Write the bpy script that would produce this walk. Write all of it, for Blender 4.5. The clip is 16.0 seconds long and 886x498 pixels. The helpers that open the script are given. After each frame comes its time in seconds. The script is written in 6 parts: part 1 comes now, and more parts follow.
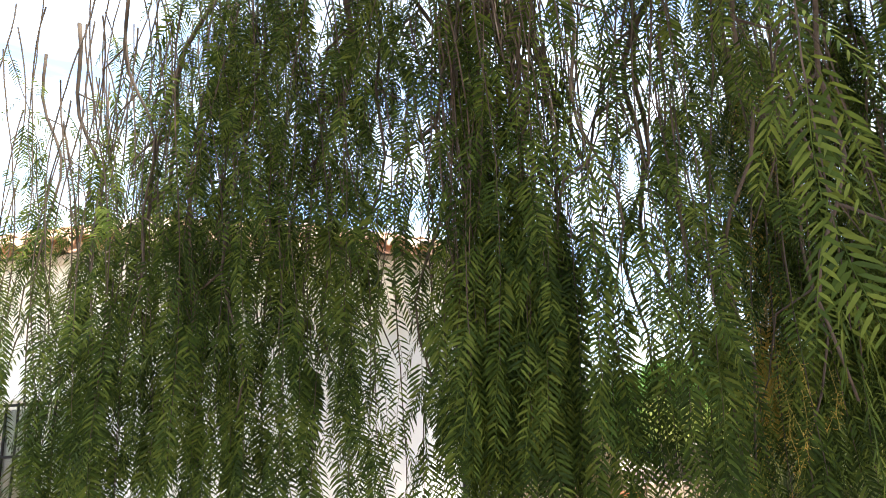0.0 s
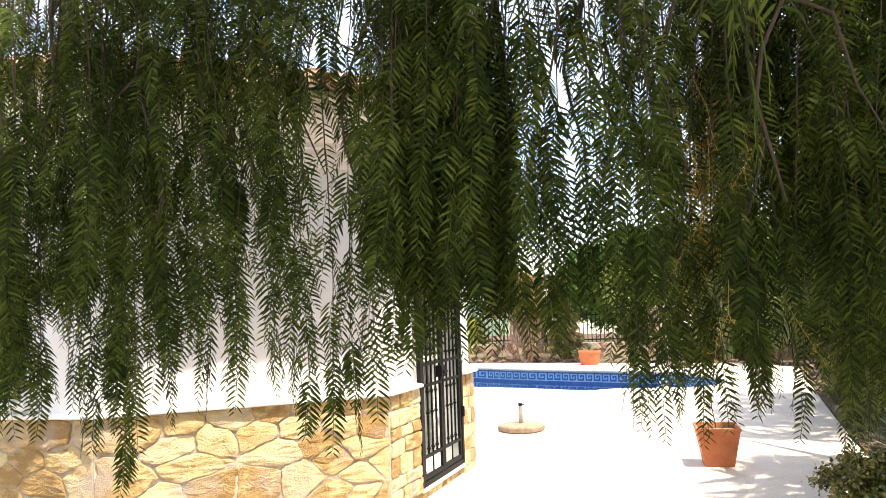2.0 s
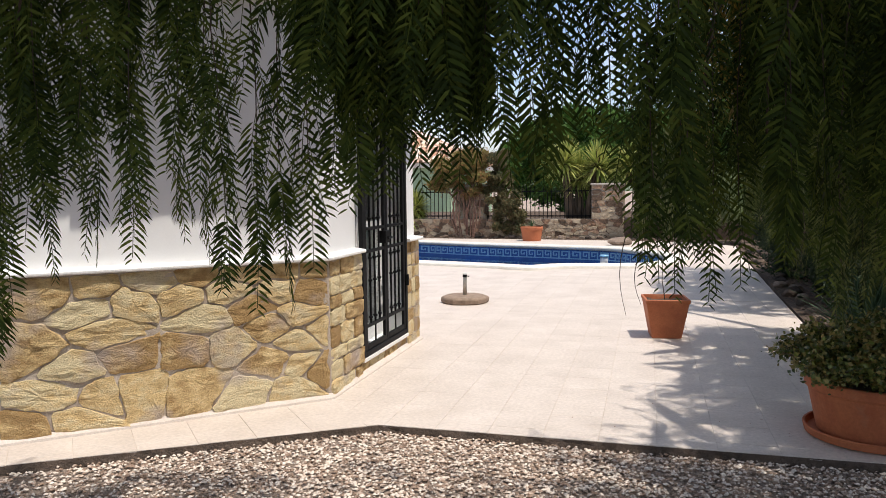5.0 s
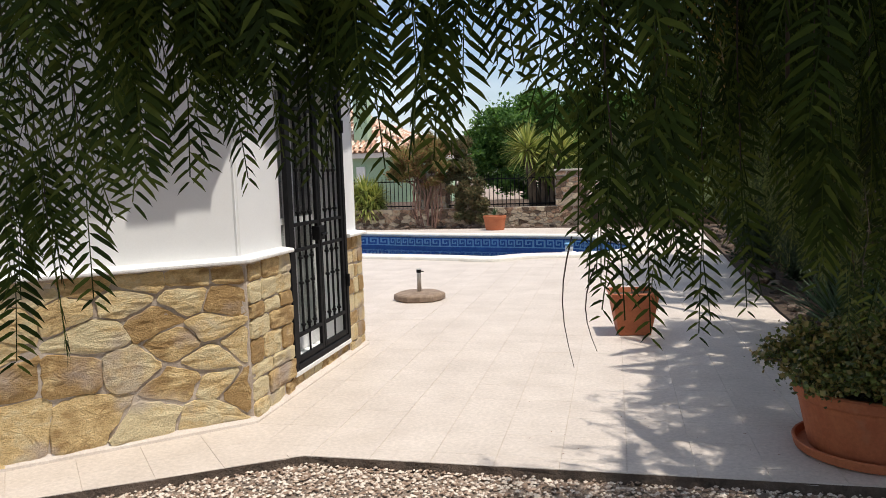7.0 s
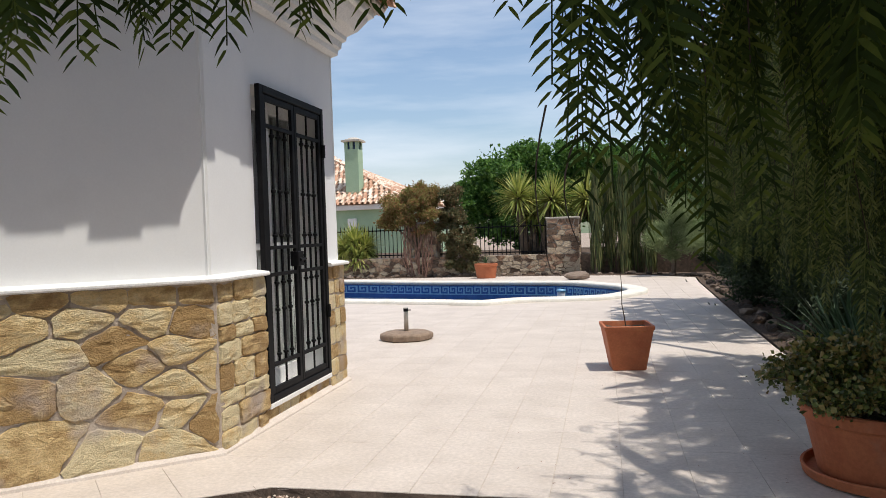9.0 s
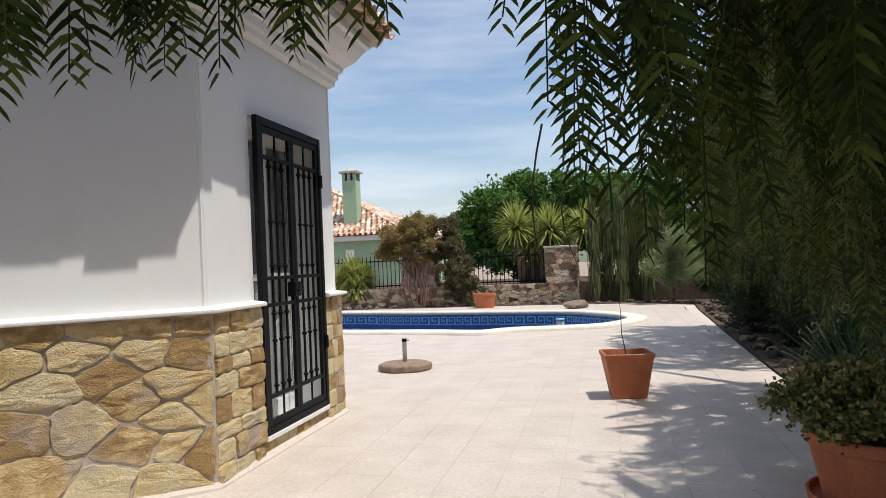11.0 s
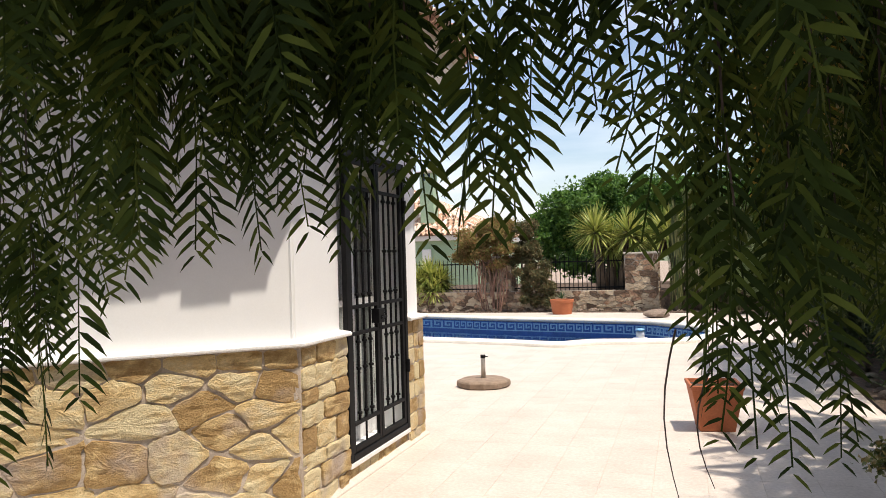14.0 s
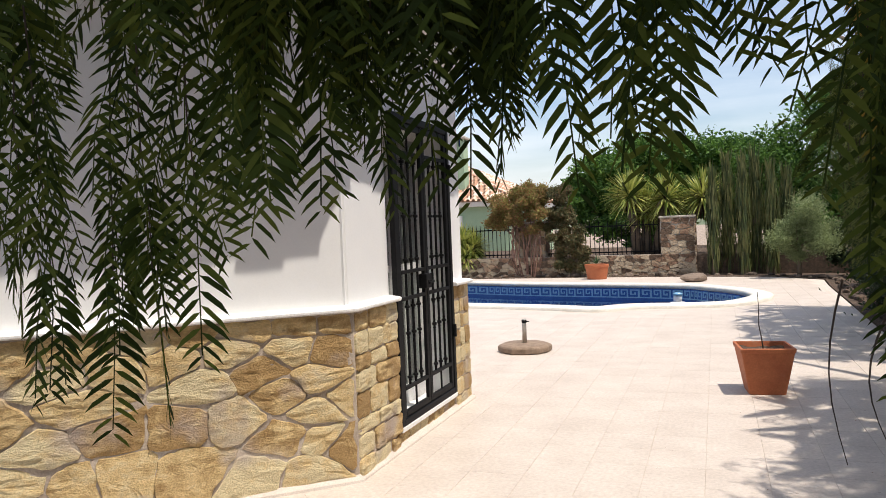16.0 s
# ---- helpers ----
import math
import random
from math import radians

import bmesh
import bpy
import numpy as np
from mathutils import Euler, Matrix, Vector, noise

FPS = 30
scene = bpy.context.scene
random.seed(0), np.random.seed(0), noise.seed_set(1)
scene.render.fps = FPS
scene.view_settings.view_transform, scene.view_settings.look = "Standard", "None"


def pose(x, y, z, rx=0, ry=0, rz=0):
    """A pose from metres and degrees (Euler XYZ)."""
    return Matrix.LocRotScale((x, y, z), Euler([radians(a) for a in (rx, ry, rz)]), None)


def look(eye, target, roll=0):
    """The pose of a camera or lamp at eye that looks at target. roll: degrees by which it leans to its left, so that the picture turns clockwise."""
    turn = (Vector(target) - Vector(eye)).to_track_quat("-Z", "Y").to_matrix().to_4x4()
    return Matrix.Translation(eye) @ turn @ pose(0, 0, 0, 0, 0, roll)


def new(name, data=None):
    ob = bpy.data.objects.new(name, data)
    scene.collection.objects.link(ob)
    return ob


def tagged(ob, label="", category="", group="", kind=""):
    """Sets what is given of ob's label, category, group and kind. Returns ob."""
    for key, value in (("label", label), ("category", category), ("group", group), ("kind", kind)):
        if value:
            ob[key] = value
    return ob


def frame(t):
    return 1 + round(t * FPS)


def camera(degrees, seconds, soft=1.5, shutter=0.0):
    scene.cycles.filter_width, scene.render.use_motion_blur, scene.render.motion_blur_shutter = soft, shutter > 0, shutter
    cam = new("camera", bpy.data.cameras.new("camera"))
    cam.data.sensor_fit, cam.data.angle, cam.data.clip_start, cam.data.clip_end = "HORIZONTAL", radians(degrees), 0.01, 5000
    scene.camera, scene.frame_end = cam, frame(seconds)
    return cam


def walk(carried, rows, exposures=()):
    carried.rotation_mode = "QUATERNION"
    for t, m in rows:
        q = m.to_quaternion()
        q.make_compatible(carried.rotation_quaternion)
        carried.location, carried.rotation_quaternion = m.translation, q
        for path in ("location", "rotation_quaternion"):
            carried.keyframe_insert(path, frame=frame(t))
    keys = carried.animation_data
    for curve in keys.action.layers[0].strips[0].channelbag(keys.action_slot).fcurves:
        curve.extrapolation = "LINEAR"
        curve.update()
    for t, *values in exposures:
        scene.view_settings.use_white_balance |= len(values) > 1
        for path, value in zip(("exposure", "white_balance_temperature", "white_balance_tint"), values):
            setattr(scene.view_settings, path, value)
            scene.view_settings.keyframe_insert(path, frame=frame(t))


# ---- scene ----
cam = camera(61.0, 16.0, soft=0.9)
PATH = [
    (0, (2.314, -5.525, 1.830), (1.607, -3.722, 2.328), -2.3),
    (0.5, (2.313, -5.524, 1.820), (1.654, -3.717, 2.366), -2.1),
    (1, (2.330, -5.440, 1.760), (1.720, -3.585, 2.190), -2.5),
    (1.5, (2.358, -5.355, 1.662), (1.695, -3.491, 1.951), -2.4),
    (2, (2.394, -5.334, 1.626), (1.725, -3.456, 1.787), -1.9),
    (2.5, (2.309, -5.311, 1.61), (1.674, -3.415, 1.674), -1.2),
    (3, (2.369, -5.318, 1.58), (1.743, -3.418, 1.571), -1.5),
    (3.5, (2.338, -5.285, 1.549), (1.724, -3.382, 1.492), -1.1),
    (4, (2.279, -5.181, 1.511), (1.697, -3.27, 1.406), -0.6),
    (6.5, (2.121, -4.297, 1.475), (1.659, -2.36, 1.286), -1.8),
    (7, (2.192, -4.135, 1.466), (1.747, -2.195, 1.273), -1.9),
    (7.5, (2.272, -3.998, 1.44), (1.776, -2.068, 1.268), -0.9),
    (8, (2.263, -3.983, 1.403), (1.752, -2.055, 1.265), -0.9),
    (8.5, (2.204, -3.936, 1.299), (1.737, -1.993, 1.22), -1.6),
    (9, (2.195, -3.906, 1.222), (1.771, -1.952, 1.179), -1.9),
    (11.5, (2.192, -3.88, 1.211), (1.774, -1.924, 1.253), -2.5),
    (12, (2.189, -3.867, 1.283), (1.76, -1.913, 1.318), -2.3),
    (12.5, (2.2, -3.864, 1.345), (1.756, -1.915, 1.377), -2.3),
    (13, (2.218, -3.839, 1.376), (1.752, -1.894, 1.411), -2.1),
    (13.5, (2.164, -3.832, 1.413), (1.668, -1.895, 1.446), -1.8),
    (14, (2.141, -3.885, 1.454), (1.532, -1.98, 1.486), -1.6),
    (14.5, (2.133, -3.955, 1.458), (1.375, -2.105, 1.491), -1.4),
    (15, (2.083, -3.982, 1.472), (1.288, -2.147, 1.503), -0.9),
    (15.5, (2.028, -3.964, 1.451), (1.28, -2.109, 1.442), -1.5),
    (16, (2.004, -3.898, 1.441), (1.321, -2.019, 1.388), -2.3),
]
walk(cam, [(t, look(eye, target, roll)) for t, eye, target, roll in PATH], [(0, 2.2, 7000, 6), (1.0, 2.2, 7500, 8), (1.5, 2.05, 7700, 9), (2.0, 1.65, 7500, 10), (2.5, 1.1, 7200, 12), (3.0, 0.7, 7000, 12), (3.5, 0.45, 7000, 12), (4.0, 0.3, 6750, 12), (6.5, 0.13, 6550, 11), (7.0, 0.1, 6600, 10), (8.0, 0.05, 6550, 10), (9.0, 0.03, 6500, 10), (12.0, 0.03, 6550, 10), (13.0, 0.05, 6700, 10), (13.5, 0.2, 6800, 10), (14.0, 0.4, 7000, 12), (15.5, 0.42, 7000, 13), (16.0, 0.25, 6800, 12)])

# ---- world and light ----
SUN_WAY = Vector((0.134, -0.05, 0.38)).normalized()
world = bpy.data.worlds.new("world")
scene.world = world
world.use_nodes = True
wn, wl = world.node_tree.nodes, world.node_tree.links
wn.clear()
sky = wn.new("ShaderNodeTexSky")
sky.sky_type, sky.sun_disc = "NISHITA", False
sky.sun_elevation = math.asin(SUN_WAY.z)
sky.sun_rotation = math.atan2(SUN_WAY.x, SUN_WAY.y)
sky.air_density, sky.dust_density, sky.ozone_density = 1.0, 1.6, 1.5
wc = wn.new("ShaderNodeTexCoord")
wm = wn.new("ShaderNodeMapping")
wm.inputs["Scale"].default_value = (1.0, 1.4, 7.0)
wm.inputs["Rotation"].default_value = (0.25, 0.12, 0.0)
wnoise = wn.new("ShaderNodeTexNoise")
wnoise.inputs["Scale"].default_value = 2.6
wnoise.inputs["Detail"].default_value = 7
wnoise.inputs["Roughness"].default_value = 0.55
wramp = wn.new("ShaderNodeMapRange")
wramp.inputs["From Min"].default_value, wramp.inputs["From Max"].default_value = 0.36, 0.74
wramp.inputs["To Max"].default_value = 0.6
wmix = wn.new("ShaderNodeMixRGB")
wmix.inputs["Color2"].default_value = (6.2, 6.6, 7.2, 1)
wbg = wn.new("ShaderNodeBackground")
wbg.inputs["Strength"].default_value = 0.15
wout = wn.new("ShaderNodeOutputWorld")
wl.new(wc.outputs["Generated"], wm.inputs["Vector"])
wl.new(wm.outputs["Vector"], wnoise.inputs["Vector"])
wl.new(wnoise.outputs["Fac"], wramp.inputs["Value"])
wl.new(wramp.outputs["Result"], wmix.inputs["Fac"])
wl.new(sky.outputs["Color"], wmix.inputs["Color1"])
wl.new(wmix.outputs["Color"], wbg.inputs["Color"])
wl.new(wbg.outputs["Background"], wout.inputs["Surface"])

sun_data = bpy.data.lights.new("sun", "SUN")
sun_data.energy, sun_data.angle, sun_data.color = 4.2, radians(0.53), (1.0, 0.95, 0.87)
sun = new("sun", sun_data)
sun.rotation_mode = "QUATERNION"
sun.rotation_quaternion = SUN_WAY.to_track_quat("Z", "Y")


# ---- materials ----
def material(name, colors, rough=0.8, scale=8.0, fine=60.0, bump=0.3, depth=0.01, metal=0.0, island=0.0, per_object=0.0, stretch=(1, 1, 1), stain=None, spec=0.5, through_light=0.0, grain=(0.85, 1.12)):
    """Two-scale noise between the given colours, a finer grain, a bump, and an even shift from piece to piece."""
    m = bpy.data.materials.new(name)
    m.use_nodes = True
    nt = m.node_tree
    n, l = nt.nodes, nt.links
    b = n["Principled BSDF"]
    b.inputs["Roughness"].default_value = rough
    b.inputs["Metallic"].default_value = metal
    b.inputs["Specular IOR Level"].default_value = spec
    tc = n.new("ShaderNodeTexCoord")
    mp = n.new("ShaderNodeMapping")
    mp.inputs["Scale"].default_value = stretch
    geo = n.new("ShaderNodeNewGeometry")
    l.new(geo.outputs["Position"], mp.inputs["Vector"])
    big = n.new("ShaderNodeTexNoise")
    big.inputs["Scale"].default_value, big.inputs["Detail"].default_value, big.inputs["Roughness"].default_value = scale, 5, 0.6
    l.new(mp.outputs["Vector"], big.inputs["Vector"])
    small = n.new("ShaderNodeTexNoise")
    small.inputs["Scale"].default_value, small.inputs["Detail"].default_value, small.inputs["Roughness"].default_value = fine, 4, 0.7
    l.new(mp.outputs["Vector"], small.inputs["Vector"])
    ramp = n.new("ShaderNodeValToRGB")
    e = ramp.color_ramp.elements
    while len(e) < len(colors):
        e.new(0.5)
    for i, c in enumerate(colors):
        e[i].position = 0.3 + 0.4 * i / max(1, len(colors) - 1)
        e[i].color = (*c, 1)
    value = big.outputs["Fac"]
    if island or per_object:
        rnd = n.new("ShaderNodeObjectInfo").outputs["Random"] if per_object else geo.outputs["Random Per Island"]
        amount = per_object or island
        ma = n.new("ShaderNodeMath")
        ma.operation = "MULTIPLY_ADD"
        ma.inputs[1].default_value = amount
        l.new(rnd, ma.inputs[0])
        sub = n.new("ShaderNodeMath")
        sub.operation = "SUBTRACT"
        l.new(big.outputs["Fac"], sub.inputs[0])
        sub.inputs[1].default_value = amount / 2
        l.new(sub.outputs[0], ma.inputs[2])
        value = ma.outputs[0]
    l.new(value, ramp.inputs["Fac"])
    mul = n.new("ShaderNodeMixRGB")
    mul.blend_type = "MULTIPLY"
    mul.inputs["Fac"].default_value = 1.0
    mr = n.new("ShaderNodeMapRange")
    mr.inputs["From Min"].default_value, mr.inputs["From Max"].default_value = 0.3, 0.7
    mr.inputs["To Min"].default_value, mr.inputs["To Max"].default_value = grain
    l.new(small.outputs["Fac"], mr.inputs["Value"])
    l.new(ramp.outputs["Color"], mul.inputs["Color1"])
    l.new(mr.outputs["Result"], mul.inputs["Color2"])
    out = mul.outputs["Color"]
    if stain:
        st = n.new("ShaderNodeTexNoise")
        st.inputs["Scale"].default_value, st.inputs["Detail"].default_value = stain[1], 6
        l.new(geo.outputs["Position"], st.inputs["Vector"])
        sr = n.new("ShaderNodeMapRange")
        sr.inputs["From Min"].default_value, sr.inputs["From Max"].default_value = stain[2], stain[2] + 0.15
        sr.inputs["To Max"].default_value = stain[3]
        l.new(st.outputs["Fac"], sr.inputs["Value"])
        sm = n.new("ShaderNodeMixRGB")
        sm.inputs["Color2"].default_value = (*stain[0], 1)
        l.new(sr.outputs["Result"], sm.inputs["Fac"])
        l.new(out, sm.inputs["Color1"])
        out = sm.outputs["Color"]
    l.new(out, b.inputs["Base Color"])
    if bump:
        add = n.new("ShaderNodeMath")
        add.operation = "ADD"
        l.new(big.outputs["Fac"], add.inputs[0])
        l.new(small.outputs["Fac"], add.inputs[1])
        bp = n.new("ShaderNodeBump")
        bp.inputs["Strength"].default_value, bp.inputs["Distance"].default_value = bump, depth
        l.new(add.outputs[0], bp.inputs["Height"])
        l.new(bp.outputs["Normal"], b.inputs["Normal"])
    if through_light:
        tr = n.new("ShaderNodeBsdfTranslucent")
        mx = n.new("ShaderNodeMixShader")
        mx.inputs["Fac"].default_value = through_light
        l.new(out, tr.inputs["Color"])
        l.new(b.outputs["BSDF"], mx.inputs[1])
        l.new(tr.outputs["BSDF"], mx.inputs[2])
        l.new(mx.outputs["Shader"], n["Material Output"].inputs["Surface"])
    return m


M_PLASTER = material("white plaster", [(0.74, 0.74, 0.74), (0.80, 0.80, 0.79)], 0.9, 1.5, 90, 0.08, 0.002, stain=((0.62, 0.60, 0.56), 1.3, 0.62, 0.35), grain=(0.975, 1.015))
M_TRIM = material("painted trim", [(0.74, 0.73, 0.71), (0.80, 0.79, 0.77)], 0.75, 3, 60, 0.15, 0.003)
M_MORTAR = material("mortar", [(0.40, 0.36, 0.31), (0.52, 0.47, 0.40)], 0.95, 6, 70, 0.8, 0.01)
M_MORTAR_GREY = material("grey mortar", [(0.32, 0.255, 0.20), (0.58, 0.49, 0.40)], 0.95, 6, 70, 0.8, 0.01)
M_STONE = material("yellow limestone", [(0.40, 0.25, 0.10), (0.70, 0.51, 0.25), (0.73, 0.61, 0.37)], 0.9, 9, 75, 0.8, 0.03, per_object=0.55, stretch=(1, 1, 1.7), stain=((0.44, 0.36, 0.31), 3.2, 0.55, 0.85), grain=(0.78, 1.14))
M_STONE_FAR = material("garden stone", [(0.13, 0.085, 0.055), (0.32, 0.19, 0.12), (0.40, 0.29, 0.19), (0.50, 0.40, 0.28)], 0.9, 5, 20, 1.0, 0.03, per_object=0.9)
M_ROCK = material("garden rock", [(0.05, 0.035, 0.025), (0.12, 0.08, 0.055), (0.22, 0.165, 0.125)], 0.9, 5, 25, 1.0, 0.03, per_object=0.8)
M_TILE = material("terrace tile", [(0.49, 0.425, 0.37), (0.59, 0.52, 0.46)], 0.55, 2.5, 40, 0.15, 0.003, per_object=0.12, stain=((0.45, 0.38, 0.31), 1.7, 0.62, 0.3))
M_TILE_FAR = material("terrace tile field", [(0.49, 0.425, 0.37), (0.59, 0.52, 0.46)], 0.55, 2.5, 40, 0.15, 0.003, island=0.12, stain=((0.45, 0.38, 0.31), 1.7, 0.62, 0.3))
M_GROUT = material("pale grout", [(0.50, 0.43, 0.37), (0.60, 0.53, 0.47)], 0.95, 5, 80, 0.3, 0.003)
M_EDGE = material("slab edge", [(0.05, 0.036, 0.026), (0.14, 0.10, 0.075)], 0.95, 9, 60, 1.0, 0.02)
M_GRAVEL = material("gravel stones", [(0.26, 0.18, 0.13), (0.50, 0.39, 0.31), (0.68, 0.59, 0.50)], 0.9, 20, 80, 0.4, 0.004, island=0.9)
M_EARTH = material("stony earth", [(0.20, 0.15, 0.115), (0.44, 0.35, 0.28)], 0.95, 30, 130, 1.0, 0.02)
M_SOIL = material("dark soil", [(0.05, 0.035, 0.025), (0.14, 0.09, 0.06)], 0.95, 12, 90, 1.0, 0.02)
M_IRON = material("black iron", [(0.006, 0.006, 0.007), (0.012, 0.012, 0.013)], 0.55, 20, 90, 0.1, 0.001, spec=0.1)
M_TERRA = material("terracotta", [(0.36, 0.10, 0.04), (0.46, 0.15, 0.06)], 0.75, 6, 60, 0.2, 0.002, stain=((0.45, 0.26, 0.17), 5, 0.60, 0.5))
M_CONCRETE = material("weathered concrete", [(0.17, 0.12, 0.085), (0.30, 0.22, 0.16)], 0.9, 12, 90, 0.5, 0.004)
M_STEEL = material("galvanised steel", [(0.40, 0.38, 0.35), (0.52, 0.50, 0.47)], 0.4, 15, 80, 0.1, 0.001, metal=0.7)
M_COPING = material("pool coping", [(0.60, 0.57, 0.50), (0.72, 0.69, 0.62)], 0.7, 4, 50, 0.2, 0.003)
M_BLUE = material("blue pool tile", [(0.018, 0.075, 0.26), (0.03, 0.12, 0.36)], 0.25, 8, 40, 0.05, 0.001)
M_NAVY = material("navy pool tile", [(0.01, 0.03, 0.11), (0.02, 0.05, 0.17)], 0.25, 8, 40, 0.05, 0.001)
M_KEY = material("light pool tile", [(0.16, 0.36, 0.55), (0.24, 0.46, 0.64)], 0.25, 8, 40, 0.05, 0.001)
M_ROOF = material("clay roof tile", [(0.44, 0.25, 0.16), (0.62, 0.43, 0.31), (0.74, 0.62, 0.51)], 0.9, 5, 40, 0.6, 0.01, island=0.8)
M_GREENWALL = material("pale green render", [(0.30, 0.42, 0.28), (0.36, 0.48, 0.33)], 0.9, 2, 40, 0.2, 0.004)
M_LEAF = material("pepper leaflet", [(0.025, 0.040, 0.010), (0.050, 0.076, 0.014), (0.105, 0.130, 0.024)], 0.65, 3, 30, 0, island=0.5, through_light=0.42, spec=0.08)
M_REDTWIG = material("reddish stem bark", [(0.14, 0.07, 0.05), (0.30, 0.17, 0.12)], 0.9, 20, 90, 0.5, 0.004)
# Brighter copy of the pepper leaflet, with sunlight put into its colour.
M_LEAF_LIT = material("lit pepper leaflet", [(0.035, 0.055, 0.014), (0.085, 0.115, 0.028), (0.17, 0.19, 0.055)], 0.55, 3, 30, 0, island=0.7, through_light=0.45, spec=0.2)
M_TWIG = material("twig bark", [(0.03, 0.02, 0.014), (0.075, 0.05, 0.034)], 0.9, 20, 90, 0.5, 0.004)
M_BARK = material("grey bark", [(0.10, 0.07, 0.05), (0.22, 0.17, 0.12)], 0.95, 8, 40, 1.0, 0.03, stretch=(1, 1, 0.25))
M_BUSH = material("russet leaves", [(0.20, 0.15, 0.05), (0.42, 0.22, 0.10), (0.28, 0.27, 0.08)], 0.7, 2, 20, 0, island=0.7, through_light=0.45)
M_GREEN = material("green leaves", [(0.03, 0.09, 0.012), (0.08, 0.18, 0.025), (0.13, 0.25, 0.04)], 0.65, 1.5, 20, 0, island=0.6, through_light=0.3)
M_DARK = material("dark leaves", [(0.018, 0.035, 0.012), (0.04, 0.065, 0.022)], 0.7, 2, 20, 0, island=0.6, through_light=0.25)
M_OLIVEDARK = material("dull olive leaves", [(0.07, 0.08, 0.03), (0.16, 0.15, 0.06), (0.18, 0.12, 0.055)], 0.7, 2, 20, 0, island=0.6, through_light=0.25)
M_COLUMN = material("column blades", [(0.045, 0.065, 0.018), (0.10, 0.13, 0.035), (0.17, 0.17, 0.06)], 0.6, 2, 20, 0, island=0.7, through_light=0.3)
M_OLIVE = material("silver leaves", [(0.15, 0.20, 0.08), (0.30, 0.36, 0.16)], 0.7, 2, 20, 0, island=0.6, through_light=0.25)
M_YUCCA = material("yucca blades", [(0.20, 0.26, 0.05), (0.50, 0.50, 0.14)], 0.5, 3, 30, 0, island=0.6, through_light=0.25)
M_AGAVE = material("sword blades", [(0.025, 0.06, 0.025), (0.07, 0.13, 0.05)], 0.5, 3, 30, 0, island=0.5, through_light=0.2)
M_JADE = material("jade leaves", [(0.05, 0.07, 0.012), (0.15, 0.18, 0.03), (0.26, 0.20, 0.06)], 0.45, 5, 30, 0, island=0.8, through_light=0.15)
M_YELLOW = material("yellowing leaves", [(0.20, 0.16, 0.02), (0.42, 0.26, 0.04)], 0.6, 3, 30, 0, island=0.6, through_light=0.4)
M_WHITEFRAME = material("white door paint", [(0.70, 0.70, 0.69), (0.78, 0.78, 0.77)], 0.5, 3, 60, 0.05, 0.001)
M_CURTAIN = material("net curtain", [(0.14, 0.13, 0.12), (0.45, 0.44, 0.41), (0.78, 0.77, 0.73)], 0.9, 5, 60, 0.3, 0.01, stretch=(4, 4, 0.12))
M_HILL = material("hazy scrub", [(0.10, 0.14, 0.08), (0.2, 0.2, 0.13)], 0.95, 0.1, 1.0, 0)


def glass(name, tint, rough, ior=1.45):
    m = bpy.data.materials.new(name)
    m.use_nodes = True
    b = m.node_tree.nodes["Principled BSDF"]
    b.inputs["Base Color"].default_value = (*tint, 1)
    b.inputs["Roughness"].default_value = rough
    b.inputs["IOR"].default_value = ior
    b.inputs["Transmission Weight"].default_value = 1.0
    return m


M_GLASS = glass("window glass", (0.85, 0.9, 0.9), 0.02)
M_WATER = glass("pool water", (0.35, 0.68, 0.85), 0.03, 1.33)
wnt = M_WATER.node_tree
wtex = wnt.nodes.new("ShaderNodeTexNoise")
wtex.inputs["Scale"].default_value, wtex.inputs["Detail"].default_value = 3.0, 4
wgeo = wnt.nodes.new("ShaderNodeNewGeometry")
wbump = wnt.nodes.new("ShaderNodeBump")
wbump.inputs["Strength"].default_value, wbump.inputs["Distance"].default_value = 0.25, 0.02
wnt.links.new(wgeo.outputs["Position"], wtex.inputs["Vector"])
wnt.links.new(wtex.outputs["Fac"], wbump.inputs["Height"])
wnt.links.new(wbump.outputs["Normal"], wnt.nodes["Principled BSDF"].inputs["Normal"])


# ---- mesh helpers ----
def put_mesh(ob_name, bm, mat, parent=None, label="", smooth=False, kind=""):
    me = bpy.data.meshes.new(ob_name)
    bm.normal_update()
    bm.to_mesh(me)
    bm.free()
    for m in mat if isinstance(mat, (list, tuple)) else [mat]:
        me.materials.append(m)
    if smooth:
        me.polygons.foreach_set("use_smooth", [True] * len(me.polygons))
    ob = new(ob_name, me)
    if parent:
        ob.parent = parent
    return tagged(ob, label, kind=kind)


def part(name, bm, mat, parent, label="", smooth=False, kind=""):
    return put_mesh(name, bm, mat, parent, label, smooth, kind)


def raw(name, verts, faces, mats, parent=None, label="", kind="", smooth=False, index=None):
    me = bpy.data.meshes.new(name)
    me.from_pydata(verts, [], faces)
    for m in mats:
        me.materials.append(m)
    if index is not None:
        me.polygons.foreach_set("material_index", index)
    if smooth:
        me.polygons.foreach_set("use_smooth", [True] * len(me.polygons))
    me.update()
    ob = new(name, me)
    if parent:
        ob.parent = parent
    return tagged(ob, label, kind=kind)


def thing(name, at, label, category, group="", turn=0.0):
    ob = new(name)
    ob.matrix_basis = pose(*at, 0, 0, turn)
    return tagged(ob, label, category, group)


